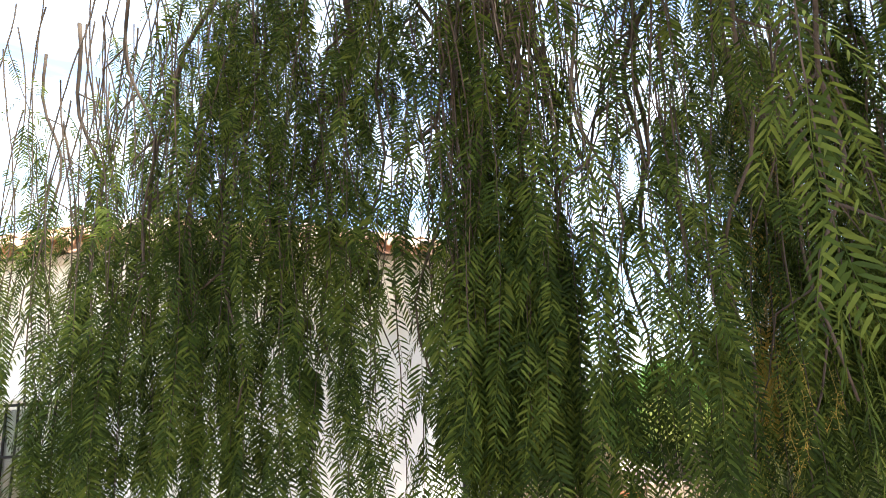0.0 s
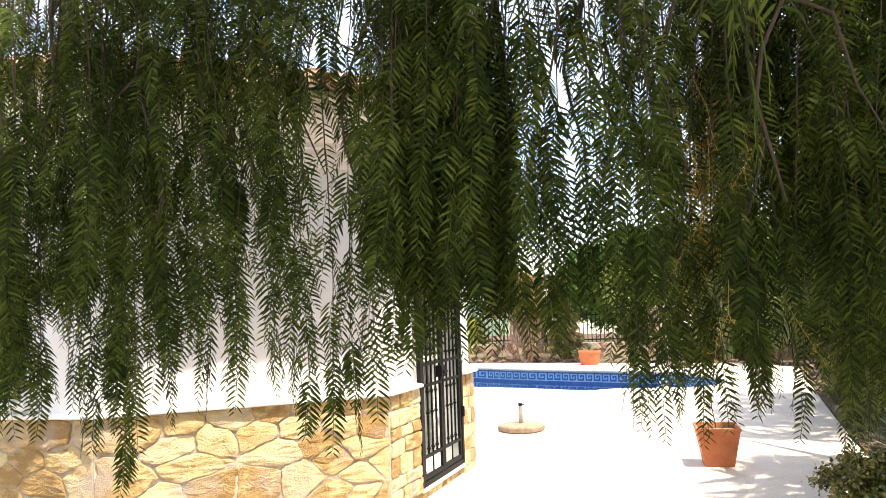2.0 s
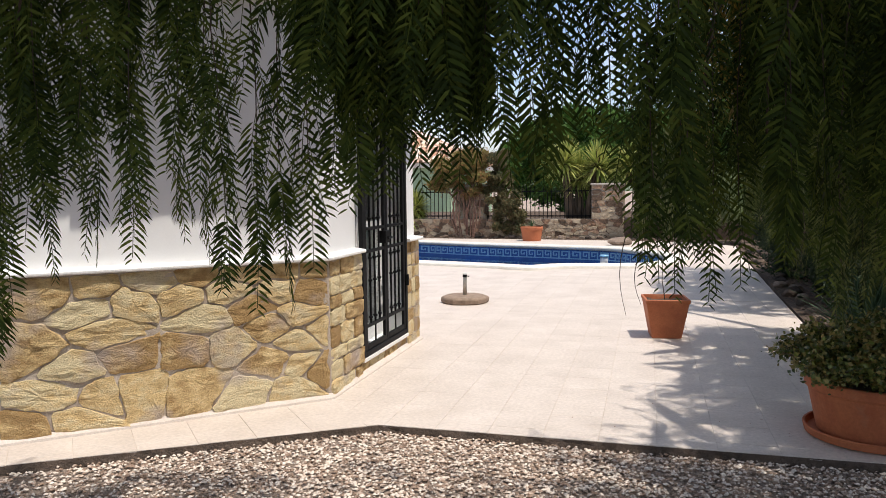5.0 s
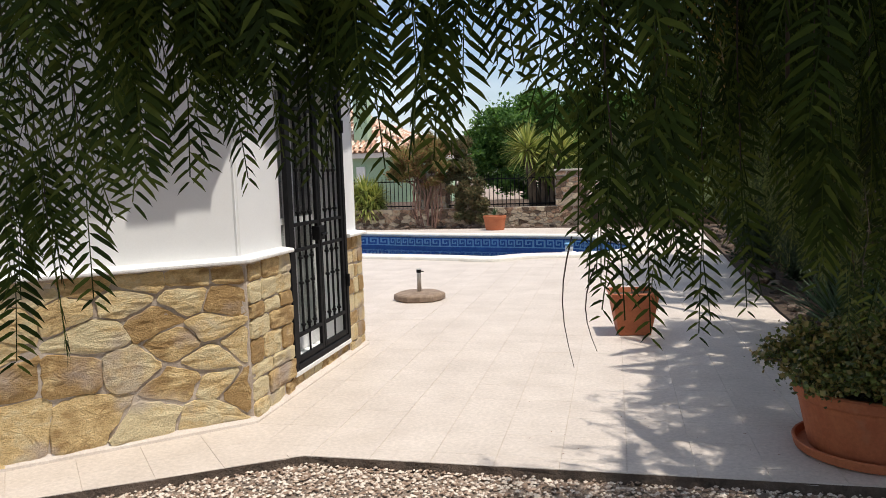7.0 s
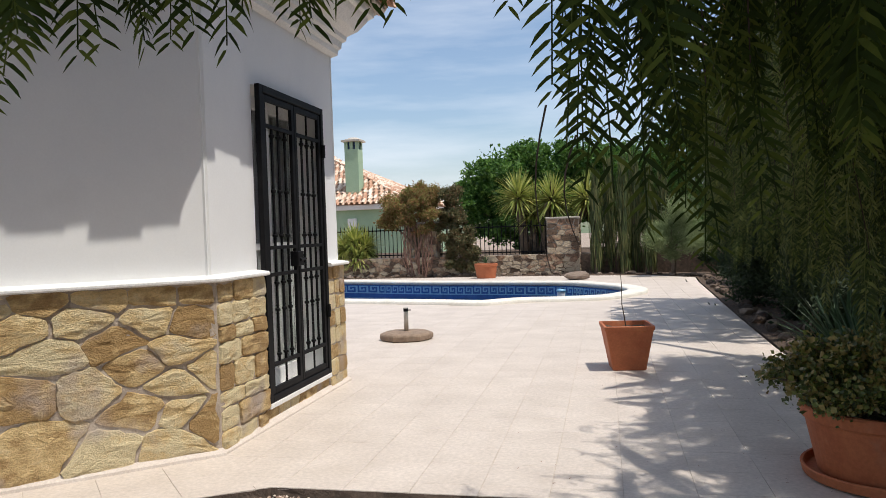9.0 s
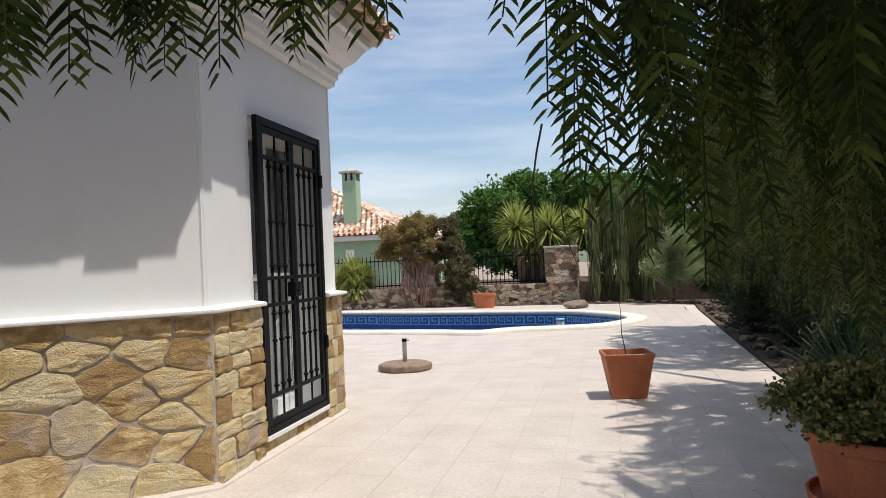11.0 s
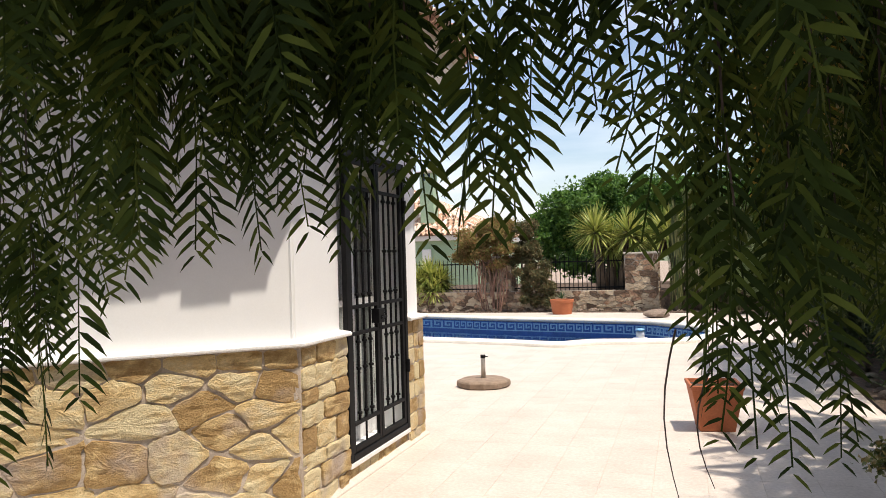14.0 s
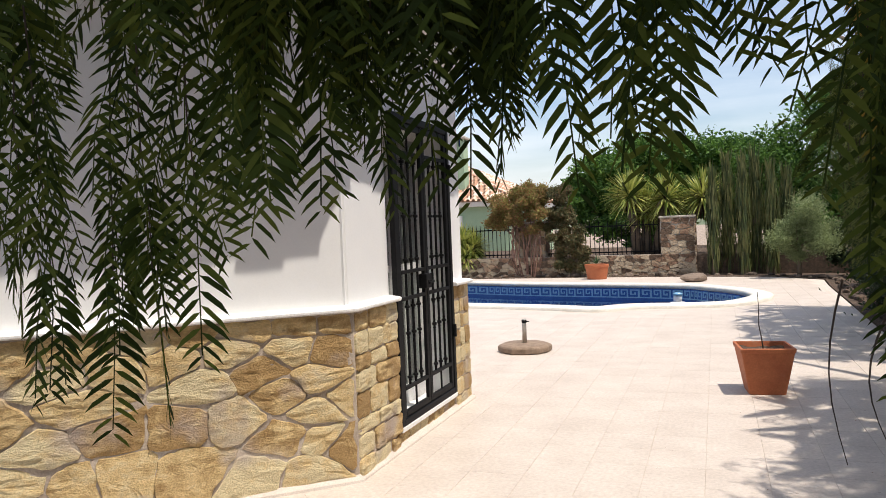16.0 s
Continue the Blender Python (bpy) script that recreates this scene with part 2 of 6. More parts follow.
def box(bm, lo, hi, m=None, bevel=0.0):
    c = [(a + b) / 2 for a, b in zip(lo, hi)]
    s = [abs(b - a) for a, b in zip(lo, hi)]
    mat = Matrix.Translation(c) @ Matrix.Diagonal((*s, 1))
    made = bmesh.ops.create_cube(bm, size=1, matrix=mat)["verts"]
    if bevel:
        edges = list({e for v in made for e in v.link_edges})
        done = bmesh.ops.bevel(bm, geom=edges, offset=bevel, segments=1, affect="EDGES")
        made = [v for v in {w for f in done["faces"] for w in f.verts}]
    if m is not None:
        bmesh.ops.transform(bm, matrix=m, verts=made)
    return made


def tube(bm, points, radii, sides=8, cap=True):
    """A tapered tube along points."""
    rings = []
    pts = [Vector(p) for p in points]
    for i, p in enumerate(pts):
        d = (pts[min(i + 1, len(pts) - 1)] - pts[max(i - 1, 0)]).normalized()
        side = d.cross(Vector((0.31, 0.95, 0.05))).normalized()
        up = d.cross(side)
        r = radii[i] if isinstance(radii, (list, tuple)) else radii
        rings.append([bm.verts.new(p + side * math.cos(a) * r + up * math.sin(a) * r) for a in [2 * math.pi * k / sides for k in range(sides)]])
    for a, b in zip(rings, rings[1:]):
        for k in range(sides):
            bm.faces.new((a[k], a[(k + 1) % sides], b[(k + 1) % sides], b[k]))
    if cap:
        bm.faces.new(rings[0][::-1])
        bm.faces.new(rings[-1])


def lathe(bm, profile, sides=32):
    """profile: (radius, z) from below, closed by caps where the radius is over zero."""
    rings = []
    for r, z in profile:
        rings.append([bm.verts.new((r * math.cos(2 * math.pi * k / sides), r * math.sin(2 * math.pi * k / sides), z)) for k in range(sides)])
    for a, b in zip(rings, rings[1:]):
        for k in range(sides):
            bm.faces.new((a[k], a[(k + 1) % sides], b[(k + 1) % sides], b[k]))
    bm.faces.new(rings[0][::-1])
    bm.faces.new(rings[-1])


def prism(bm, outline, z0, z1):
    low = [bm.verts.new((x, y, z0)) for x, y in outline]
    high = [bm.verts.new((x, y, z1)) for x, y in outline]
    n = len(outline)
    for k in range(n):
        bm.faces.new((low[k], low[(k + 1) % n], high[(k + 1) % n], high[k]))
    bm.faces.new(low[::-1])
    bm.faces.new(high)


def band(bm, path, profile):
    """Sweeps a profile of (out, z) along a plan path, mitred; outwards is to the right of the way."""
    n = len(path)
    rings = []
    for i, p in enumerate(path):
        p = Vector(p)
        a = (p - Vector(path[i - 1])).normalized() if i else None
        b = (Vector(path[i + 1]) - p).normalized() if i < n - 1 else None
        na = Vector((a.y, -a.x)) if a else Vector((b.y, -b.x))
        nb = Vector((b.y, -b.x)) if b else na
        m = (na + nb).normalized()
        m = m / max(0.3, m.dot(na))
        rings.append([bm.verts.new((p.x + m.x * o, p.y + m.y * o, z)) for o, z in profile])
    k = len(profile)
    for a, b in zip(rings, rings[1:]):
        for j in range(k):
            bm.faces.new((a[j], a[(j + 1) % k], b[(j + 1) % k], b[j]))
    bm.faces.new(rings[0][::-1])
    bm.faces.new(rings[-1])


def inside(p, poly):
    x, y = p
    hit = False
    for (ax, ay), (bx, by) in zip(poly, poly[1:] + poly[:1]):
        if (ay > y) != (by > y) and x < (bx - ax) * (y - ay) / (by - ay) + ax:
            hit = not hit
    return hit


def smooth_loop(points, steps=6):
    out, n = [], len(points)
    for i in range(n):
        p0, p1, p2, p3 = (Vector(points[(i + k) % n]) for k in (-1, 0, 1, 2))
        for s in range(steps):
            t = s / steps
            q = 0.5 * (2 * p1 + (p2 - p0) * t + (2 * p0 - 5 * p1 + 4 * p2 - p3) * t * t + (3 * p1 - p0 - 3 * p2 + p3) * t**3)
            out.append((q.x, q.y))
    return out


def offset_loop(loop, d):
    n, out = len(loop), []
    for i in range(n):
        a, b = Vector(loop[i - 1]), Vector(loop[(i + 1) % n])
        t = (b - a).normalized()
        out.append((loop[i][0] - t.y * d, loop[i][1] + t.x * d))
    return out


def cut(poly, px, py, nx, ny):
    """Keeps the part of a polygon on the inner side of the line through p with outward normal n."""
    out = []
    for (ax, ay), (bx, by) in zip(poly, poly[1:] + poly[:1]):
        da, db = (ax - px) * nx + (ay - py) * ny, (bx - px) * nx + (by - py) * ny
        if da <= 0:
            out.append((ax, ay))
        if (da < 0 < db) or (db < 0 < da):
            t = da / (da - db)
            out.append((ax + t * (bx - ax), ay + t * (by - ay)))
    return out


def rubble(width, height, size, rng, wide=1.35, centres=()):
    """Irregular stone outlines that fill a rectangle, as lists of (u, v)."""
    nu, nv = max(1, round(width / (size * wide))), max(1, round(height / size))
    seeds = []
    for j in range(nv):
        for i in range(nu):
            u = (i + 0.5 + (0.5 if j % 2 else 0.0) * 0.6 + rng.uniform(-0.38, 0.38)) * width / nu
            v = (j + 0.5 + rng.uniform(-0.33, 0.33)) * height / nv
            if rng.random() > 0.12 and not (centres and u > centres[0]):
                seeds.append((u, v))
    seeds += centres[1:]
    cells = []
    for k, (u, v) in enumerate(seeds):
        poly = [(0, 0), (width, 0), (width, height), (0, height)]
        for m, (a, b) in enumerate(seeds):
            if m == k or abs(a - u) > 4 * size * wide or abs(b - v) > 4 * size:
                continue
            # upright differences count more, so that stones lie
            dx, dy = (a - u), (b - v) * 1.6
            poly = cut(poly, (a + u) / 2, (b + v) / 2, dx, dy * 1.6)
            if len(poly) < 3:
                break
        if len(poly) >= 3:
            cells.append(poly)
    return cells


def quoins(width, height, rows, rng):
    """Squarish blocks stacked in uneven courses, as lists of (u, v)."""
    cells, v0 = [], 0.0
    edges = [0.0] + [height * (r + rng.uniform(-0.16, 0.16)) / rows for r in range(1, rows)] + [height]
    for low, high in zip(edges, edges[1:]):
        cuts = [0.0] + sorted(width * (k + rng.uniform(-0.22, 0.22)) / 3 for k in ((1, 2) if rng.random() < 0.75 else (1.5,))) + [width]
        for a, b in zip(cuts, cuts[1:]):
            d = [rng.uniform(-0.006, 0.006) for _ in range(4)]
            cells.append([(a, low + d[0]), (b, low + d[1]), (b, high + d[2]), (a, high + d[3])])
    return cells


def stone_mesh(poly, rng, joint=0.009, proud=0.03, rough=0.008):
    """A dressed stone: outline drawn in by the joint, worn rim, and a bedded, uneven face. In u, v, outward."""
    cu, cv = sum(p[0] for p in poly) / len(poly), sum(p[1] for p in poly) / len(poly)
    span = max(0.03, min(max(p[0] for p in poly) - min(p[0] for p in poly), max(p[1] for p in poly) - min(p[1] for p in poly)))
    where = Vector((rng.uniform(0, 90), rng.uniform(0, 90), rng.uniform(0, 90)))
    fine = rough > 0.013
    wobble = 0.085 * span
    pts = []
    for (ax, ay), (bx, by) in zip(poly, poly[1:] + poly[:1]):
        side = math.hypot(bx - ax, by - ay)
        if side < 0.02:
            pts.append(((ax + bx) / 2, (ay + by) / 2))
            continue
        for t in ((0.12, 0.3, 0.5, 0.7, 0.88) if fine and side > 0.07 else (0.16, 0.5, 0.84)):
            x, y = ax + (bx - ax) * t, ay + (by - ay) * t
            way = noise.noise_vector(Vector((x * 14, y * 14, 0)) + where)
            pts.append((x + way.x * wobble, y + way.y * wobble))
    verts, faces = [], []
    n = len(pts)
    tilt_u, tilt_v = rng.uniform(-0.05, 0.05), rng.uniform(-0.05, 0.05)
    dressed = [(joint, 0.0, 0.0), (joint * 1.15, proud * 0.55, 0.3), (joint + 0.022 * span, proud, 0.7)]
    if fine:
        dressed += [(joint + 0.14 * span, proud * 1.12, 1.0), (joint + 0.26 * span, proud * 1.16, 1.0), (joint + 0.38 * span, proud * 1.18, 1.0)]

    def relief(u, v):
        slow = noise.noise(Vector((u * 7, v * 11, 0)) + where)
        beds = noise.noise(Vector((u * 9, v * 42, 3)) + where)
        return (slow * 0.6 + beds * 0.6) * rough * (0.9 if fine else 0.5) + (u - cu) * tilt_u + (v - cv) * tilt_v

    for shrink, out, amount in dressed:
        for u, v in pts:
            d = math.hypot(u - cu, v - cv) or 1
            f = max(0.12, 1 - shrink / d)
            x, y = cu + (u - cu) * f, cv + (v - cv) * f
            verts.append((x, y, out + relief(x, y) * amount))
    verts.append((cu, cv, dressed[-1][1] + relief(cu, cv)))
    last = len(dressed) - 1
    for r in range(last):
        for k in range(n):
            a, b = r * n + k, r * n + (k + 1) % n
            faces.append((a, b, b + n, a + n))
    for k in range(n):
        faces.append((last * n + k, last * n + (k + 1) % n, (last + 1) * n))
    return verts, faces


def stones_on(parent, origin, along, outward, cells, rng, mat, joint, proud, name="stone", rough=0.008):
    """Stones as pieces of a wall: origin at the wall's foot, along the wall, outward from it."""
    for poly in cells:
        verts, faces = stone_mesh(poly, rng, joint * rng.choice((0.4, 0.7, 1.0, 1.5, 2.5)), proud * rng.uniform(0.85, 1.25), rough)
        o, a, w = Vector(origin), Vector(along), Vector(outward)
        cx = sum(v[0] for v in verts) / len(verts)
        cy = sum(v[1] for v in verts) / len(verts)
        local = [tuple(a * (u - cx) + w * d + Vector((0, 0, v - cy))) for u, v, d in verts]
        if a.cross(Vector((0, 0, 1))).dot(w) < 0:
            faces = [f[::-1] for f in faces]
        ob = raw(name, local, faces, [mat], parent)
        ob.location = o + a * cx + Vector((0, 0, cy))

# ---- the ground ----
def ground_sheet():
    bm = bmesh.new()
    loop = [(-300, -300), (400, -300), (400, 500), (-300, 500)]
    hole = POOL_INNER_WIDE
    edges = []
    for pts in (loop, hole):
        vs = [bm.verts.new((x, y, GROUND)) for x, y in pts]
        edges += [bm.edges.new((vs[i], vs[(i + 1) % len(vs)])) for i in range(len(vs))]
    bmesh.ops.triangle_fill(bm, edges=edges, use_beauty=True)
    for f in bm.faces:
        if f.normal.z < 0:
            f.normal_flip()
    return put_mesh("ground", bm, M_EARTH, kind="structure")


GROUND = -0.058
COPING_OUT = smooth_loop([(-6.5, 15.3), (-8.8, 14.2), (-8.2, 11.0), (-5.2, 9.7), (-2.5, 8.95), (-0.9, 8.6), (0.15, 8.3), (0.75, 8.72), (1.5, 8.83), (2.38, 9.2), (2.92, 10.4), (2.75, 11.5), (2.1, 12.5), (1.2, 13.25), (-2.1, 14.15), (-4.3, 14.95)], 6)
COPING_IN = offset_loop(COPING_OUT, 0.34)
POOL_INNER_WIDE = offset_loop(COPING_OUT, 0.2)
POOL_WALL = offset_loop(COPING_OUT, 0.36)
ground_sheet()

# The terrace slab, with the pool cut out of it.
PATIO = [(3.82, -0.5), (3.78, 3.9), (3.86, 6.5), (4.1, 12.9), (4.2, 14.4), (3.2, 15.6), (0.5, 16.1), (-4.0, 16.3), (-10.5, 16.4), (-10.5, 3.0), (-6.0, 3.0), (-6.0, -4.2), (-4.4, -3.45), (-1.54, -1.86), (0.55, -0.5)]
patio_bm = bmesh.new()
patio_edges = []
for pts in (PATIO, POOL_INNER_WIDE):
    vs = [patio_bm.verts.new((x, y, -0.0035)) for x, y in pts]
    patio_edges += [patio_bm.edges.new((vs[i], vs[(i + 1) % len(vs)])) for i in range(len(vs))]
bmesh.ops.triangle_fill(patio_bm, edges=patio_edges, use_beauty=True)
for f in patio_bm.faces:
    if f.normal.z < 0:
        f.normal_flip()
patio = put_mesh("pavement", patio_bm, M_GROUT, kind="structure", label="pale grouted terrace slab round the house and pool")
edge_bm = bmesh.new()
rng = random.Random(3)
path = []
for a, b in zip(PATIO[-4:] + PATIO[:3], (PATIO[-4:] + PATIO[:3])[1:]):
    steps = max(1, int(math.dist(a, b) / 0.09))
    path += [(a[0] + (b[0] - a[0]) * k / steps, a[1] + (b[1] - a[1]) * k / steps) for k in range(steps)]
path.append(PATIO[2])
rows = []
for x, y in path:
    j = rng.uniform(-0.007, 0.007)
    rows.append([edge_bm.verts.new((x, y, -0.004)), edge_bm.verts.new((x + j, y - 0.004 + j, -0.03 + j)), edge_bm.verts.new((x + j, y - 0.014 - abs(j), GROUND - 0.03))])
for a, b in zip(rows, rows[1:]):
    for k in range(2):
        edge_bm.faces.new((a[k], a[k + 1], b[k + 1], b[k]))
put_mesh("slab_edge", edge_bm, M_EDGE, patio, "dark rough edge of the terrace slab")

# ---- the pool ----
pool = thing("swimming_pool", (0, 0, 0), "free-form pool with blue tiles, a key-pattern band and cream coping", "pool")
bm = bmesh.new()
n = len(COPING_OUT)
rings = []
rounded = [(0.0, -0.012), (0.0, 0.04), (0.014, 0.056), (0.34, 0.064), (0.375, 0.05), (0.385, 0.015), (0.37, -0.03), (0.3, -0.04)]
for d, z in rounded:
    rings.append([bm.verts.new((x, y, z)) for x, y in offset_loop(COPING_OUT, d)])
for a, b in zip(rings, rings[1:]):
    for k in range(n):
        bm.faces.new((a[k], a[(k + 1) % n], b[(k + 1) % n], b[k]))
part("coping", bm, M_COPING, pool, "cream rounded coping", smooth=True)
bm = bmesh.new()
rings = [[bm.verts.new((x, y, z)) for x, y in POOL_WALL] for z in (0.0, -0.045, -0.33, -1.5)]
for a, b, m in zip(rings, rings[1:], (1, 0, 0)):
    for k in range(n):
        f = bm.faces.new((a[k], b[k], b[(k + 1) % n], a[(k + 1) % n]))
        f.material_index = m
f = bm.faces.new(rings[-1])
part("basin", bm, [M_BLUE, M_NAVY], pool, "deep blue tiled basin")
bm = bmesh.new()
wall_len = 0.0
for k in range(n):
    a, b = Vector(POOL_WALL[k]), Vector(POOL_WALL[(k + 1) % n])
    if (a.y + b.y) / 2 < 10.6 and a.x < 2.2:
        continue
    d = (b - a)
    count = max(1, round(d.length / 0.24))
    step = d.length / count
    way = d.normalized()
    inward = Vector((-way.y, way.x))
    for c in range(count):
        o = a + way * step * c
        q = step / 6
        # one turn of the meander, as raised strips
        for u0, u1, z0, z1 in ((0, 6, -0.255, -0.230), (0.4, 1.4, -0.230, -0.065), (1.4, 5.4, -0.092, -0.065), (4.4, 5.4, -0.185, -0.092), (2.8, 4.4, -0.185, -0.160), (2.4, 3.2, -0.185, -0.13)):
            p0, p1 = o + way * q * u0 + inward * 0.001, o + way * q * u1 + inward * 0.001
            p2, p3 = p0 + inward * 0.003, p1 + inward * 0.003
            vs = [bm.verts.new((p.x, p.y, z)) for z in (z0, z1) for p in (p0, p1, p3, p2)]
            for fc in ((0, 1, 2, 3), (7, 6, 5, 4), (3, 2, 6, 7), (0, 3, 7, 4), (1, 5, 6, 2)):
                bm.faces.new([vs[i] for i in fc])
part("key_band", bm, M_KEY, pool, "light blue meander tile band", kind="stuff")
bm = bmesh.new()
bm.faces.new([bm.verts.new((x, y, -0.31)) for x, y in POOL_WALL])
part("water", bm, M_WATER, pool, "still clear pool water")

# A pale fitting of unclear kind, placed and heightened to suit the camera's view.
chlorine = thing("floating_dispenser", (1.22, 12.4, -0.33), "small white and pale blue chlorine dispenser floating in the pool", "pool dispenser")
bm = bmesh.new()
for k in range(2):
    lathe(bm, [[(0.06, 0.0), (0.15, 0.015), (0.16, 0.04), (0.15, 0.06), (0.05, 0.075)], [(0.05, 0.076), (0.085, 0.08), (0.085, 0.19), (0.06, 0.20)]][k], 20)
part("float_ring", bm, M_WHITEFRAME, chlorine, "white plastic float ring", smooth=True)
bm = bmesh.new()
lathe(bm, [(0.06, 0.201), (0.10, 0.205), (0.10, 0.245), (0.05, 0.26)], 16)
part("cap", bm, M_KEY, chlorine, "pale blue screw cap", smooth=True)

# ---- the house ----
A_WAY, A_OUT = Vector((-0.74, -0.673, 0)), Vector((0.673, -0.74, 0))
P_CORNER, P_END = (0.0, 0.0), (0.0, 2.13)
P_NEAR = (-1.50, -1.365)
P_FAR = (-6.0, -1.95)
P_BACK = (-1.45, 3.45)
OUTLINE = [P_FAR, P_NEAR, P_CORNER, P_END, P_BACK, (-6.0, 3.45)]
DOOR_Y0, DOOR_Y1, DOOR_Z0, DOOR_Z1 = 0.62, 1.74, 0.14, 2.23
TOP = 2.90
LEDGE = 0.985


def wall_piece(name, a, b, openings=(), thick=0.3, inset=0.03, z0=0.0, z1=TOP + 0.15, mat=M_PLASTER):
    """A wall from a to b in plan with openings (u0, u1, z0, z1); its outer face is inset from the line."""
    a, b = Vector(a), Vector(b)
    way = (b - a).normalized()
    out = Vector((way.y, -way.x))
    length = (b - a).length
    us = sorted({0.0, length, *[o[0] for o in openings], *[o[1] for o in openings]})
    zs = sorted({z0, z1, *[o[2] for o in openings], *[o[3] for o in openings]})
    solid = {}
    for i in range(len(us) - 1):
        for j in range(len(zs) - 1):
            u, z = (us[i] + us[i + 1]) / 2, (zs[j] + zs[j + 1]) / 2
            solid[i, j] = not any(o[0] < u < o[1] and o[2] < z < o[3] for o in openings)
    bm = bmesh.new()
    cache = {}

    def vert(u, z, d):
        key = (round(u, 5), round(z, 5), d)
        if key not in cache:
            p = a + way * u - out * (inset + (thick if d else 0))
            cache[key] = bm.verts.new((p.x, p.y, z))
        return cache[key]

    for (i, j), s in solid.items():
        if not s:
            continue
        u0, u1, w0, w1 = us[i], us[i + 1], zs[j], zs[j + 1]
        bm.faces.new((vert(u0, w0, 0), vert(u1, w0, 0), vert(u1, w1, 0), vert(u0, w1, 0)))
        bm.faces.new((vert(u0, w1, 1), vert(u1, w1, 1), vert(u1, w0, 1), vert(u0, w0, 1)))
        for (di, dj), (p, q) in (((-1, 0), ((u0, w1), (u0, w0))), ((1, 0), ((u1, w0), (u1, w1))), ((0, -1), ((u0, w0), (u1, w0))), ((0, 1), ((u1, w1), (u0, w1)))):
            if not solid.get((i + di, j + dj), False):
                bm.faces.new((vert(*p, 0), vert(*p, 1), vert(*q, 1), vert(*q, 0)))
    bmesh.ops.recalc_face_normals(bm, faces=bm.faces)
    return put_mesh(name, bm, mat, kind="structure")


wall_near = wall_piece("wall_south", P_FAR, P_NEAR, [(3.1, 3.98, 1.1, 2.25)])
wall_slant = wall_piece("wall_corner", P_NEAR, P_CORNER)
wall_door = wall_piece("wall_east", P_CORNER, P_END, [(DOOR_Y0, DOOR_Y1, DOOR_Z0, DOOR_Z1)])
wall_back = wall_piece("wall_north_corner", P_END, P_BACK)
wall_north = wall_piece("wall_north", P_BACK, (-6.0, 3.45))
wall_west = wall_piece("wall_west", (-6.0, 3.45), P_FAR)
bm = bmesh.new()
prism(bm, [(-5.9, -1.8), (-1.6, -1.2), (-0.2, 0.1), (-0.2, 2.0), (-1.6, 3.3), (-5.9, 3.3)], 2.96, 3.04)
put_mesh("ceiling", bm, M_PLASTER, kind="structure")
bm = bmesh.new()
prism(bm, [(-5.9, -1.8), (-1.6, -1.2), (-0.32, 0.1), (-0.32, 2.0), (-1.6, 3.3), (-5.9, 3.3)], 0.05, 0.13)
put_mesh("floor", bm, M_TRIM, kind="structure")

# The stone base's backing mortar, the ledge, the skirting fillet and the cornice.
def run_base(name, pts, mat, profile):
    bm = bmesh.new()
    band(bm, pts, profile)
    bmesh.ops.recalc_face_normals(bm, faces=bm.faces)
    return put_mesh(name, bm, mat, kind="structure")


E0, E1 = (0.0, DOOR_Y0 - 0.002), (0.0, DOOR_Y1 + 0.002)
MORTAR_RUNS = [run_base("stone_base", [P_FAR, P_NEAR, P_CORNER, E0], M_MORTAR_GREY, [(-0.03, 0.0), (0.017, 0.0), (0.017, LEDGE - 0.002), (-0.03, LEDGE - 0.002)])]
MORTAR_RUNS.append(run_base("stone_base_end", [E1, P_END, P_BACK], M_MORTAR_GREY, [(-0.03, 0.0), (0.017, 0.0), (0.017, LEDGE - 0.002), (-0.03, LEDGE - 0.002)]))
MORTAR_RUNS.append(run_base("stone_base_step", [(0.0, DOOR_Y0), (0.0, DOOR_Y1)], M_MORTAR_GREY, [(-0.03, 0.0), (0.003, 0.0), (0.003, 0.105), (-0.03, 0.105)]))
LEDGE_PROFILE = [(-0.03, LEDGE), (0.056, LEDGE), (0.062, LEDGE + 0.008), (0.062, LEDGE + 0.019), (0.054, LEDGE + 0.027), (-0.03, LEDGE + 0.038)]
run_base("ledge_trim", [P_FAR, P_NEAR, P_CORNER, E0], M_TRIM, LEDGE_PROFILE)
run_base("ledge_trim_end", [E1, P_END, P_BACK], M_TRIM, LEDGE_PROFILE)
run_base("baseboard", [P_FAR, P_NEAR, P_CORNER, P_END, P_BACK], M_GROUT, [(0.0, -0.01), (0.055, -0.01), (0.05, 0.012), (0.02, 0.035), (0.0, 0.04)])
CORNICE = [(-0.03, 2.73), (0.0, 2.73), (0.03, 2.745), (0.035, 2.785), (0.06, 2.80), (0.065, 2.855), (0.10, 2.865), (0.105, 2.90), (0.19, 2.945), (0.26, 3.02), (0.28, 3.06), (0.32, 3.065), (0.32, 3.13), (-0.03, 3.13)]
run_base("cornice_trim", [P_FAR, P_NEAR, P_CORNER, P_END, P_BACK, (-6.0, 3.45)], M_TRIM, CORNICE)

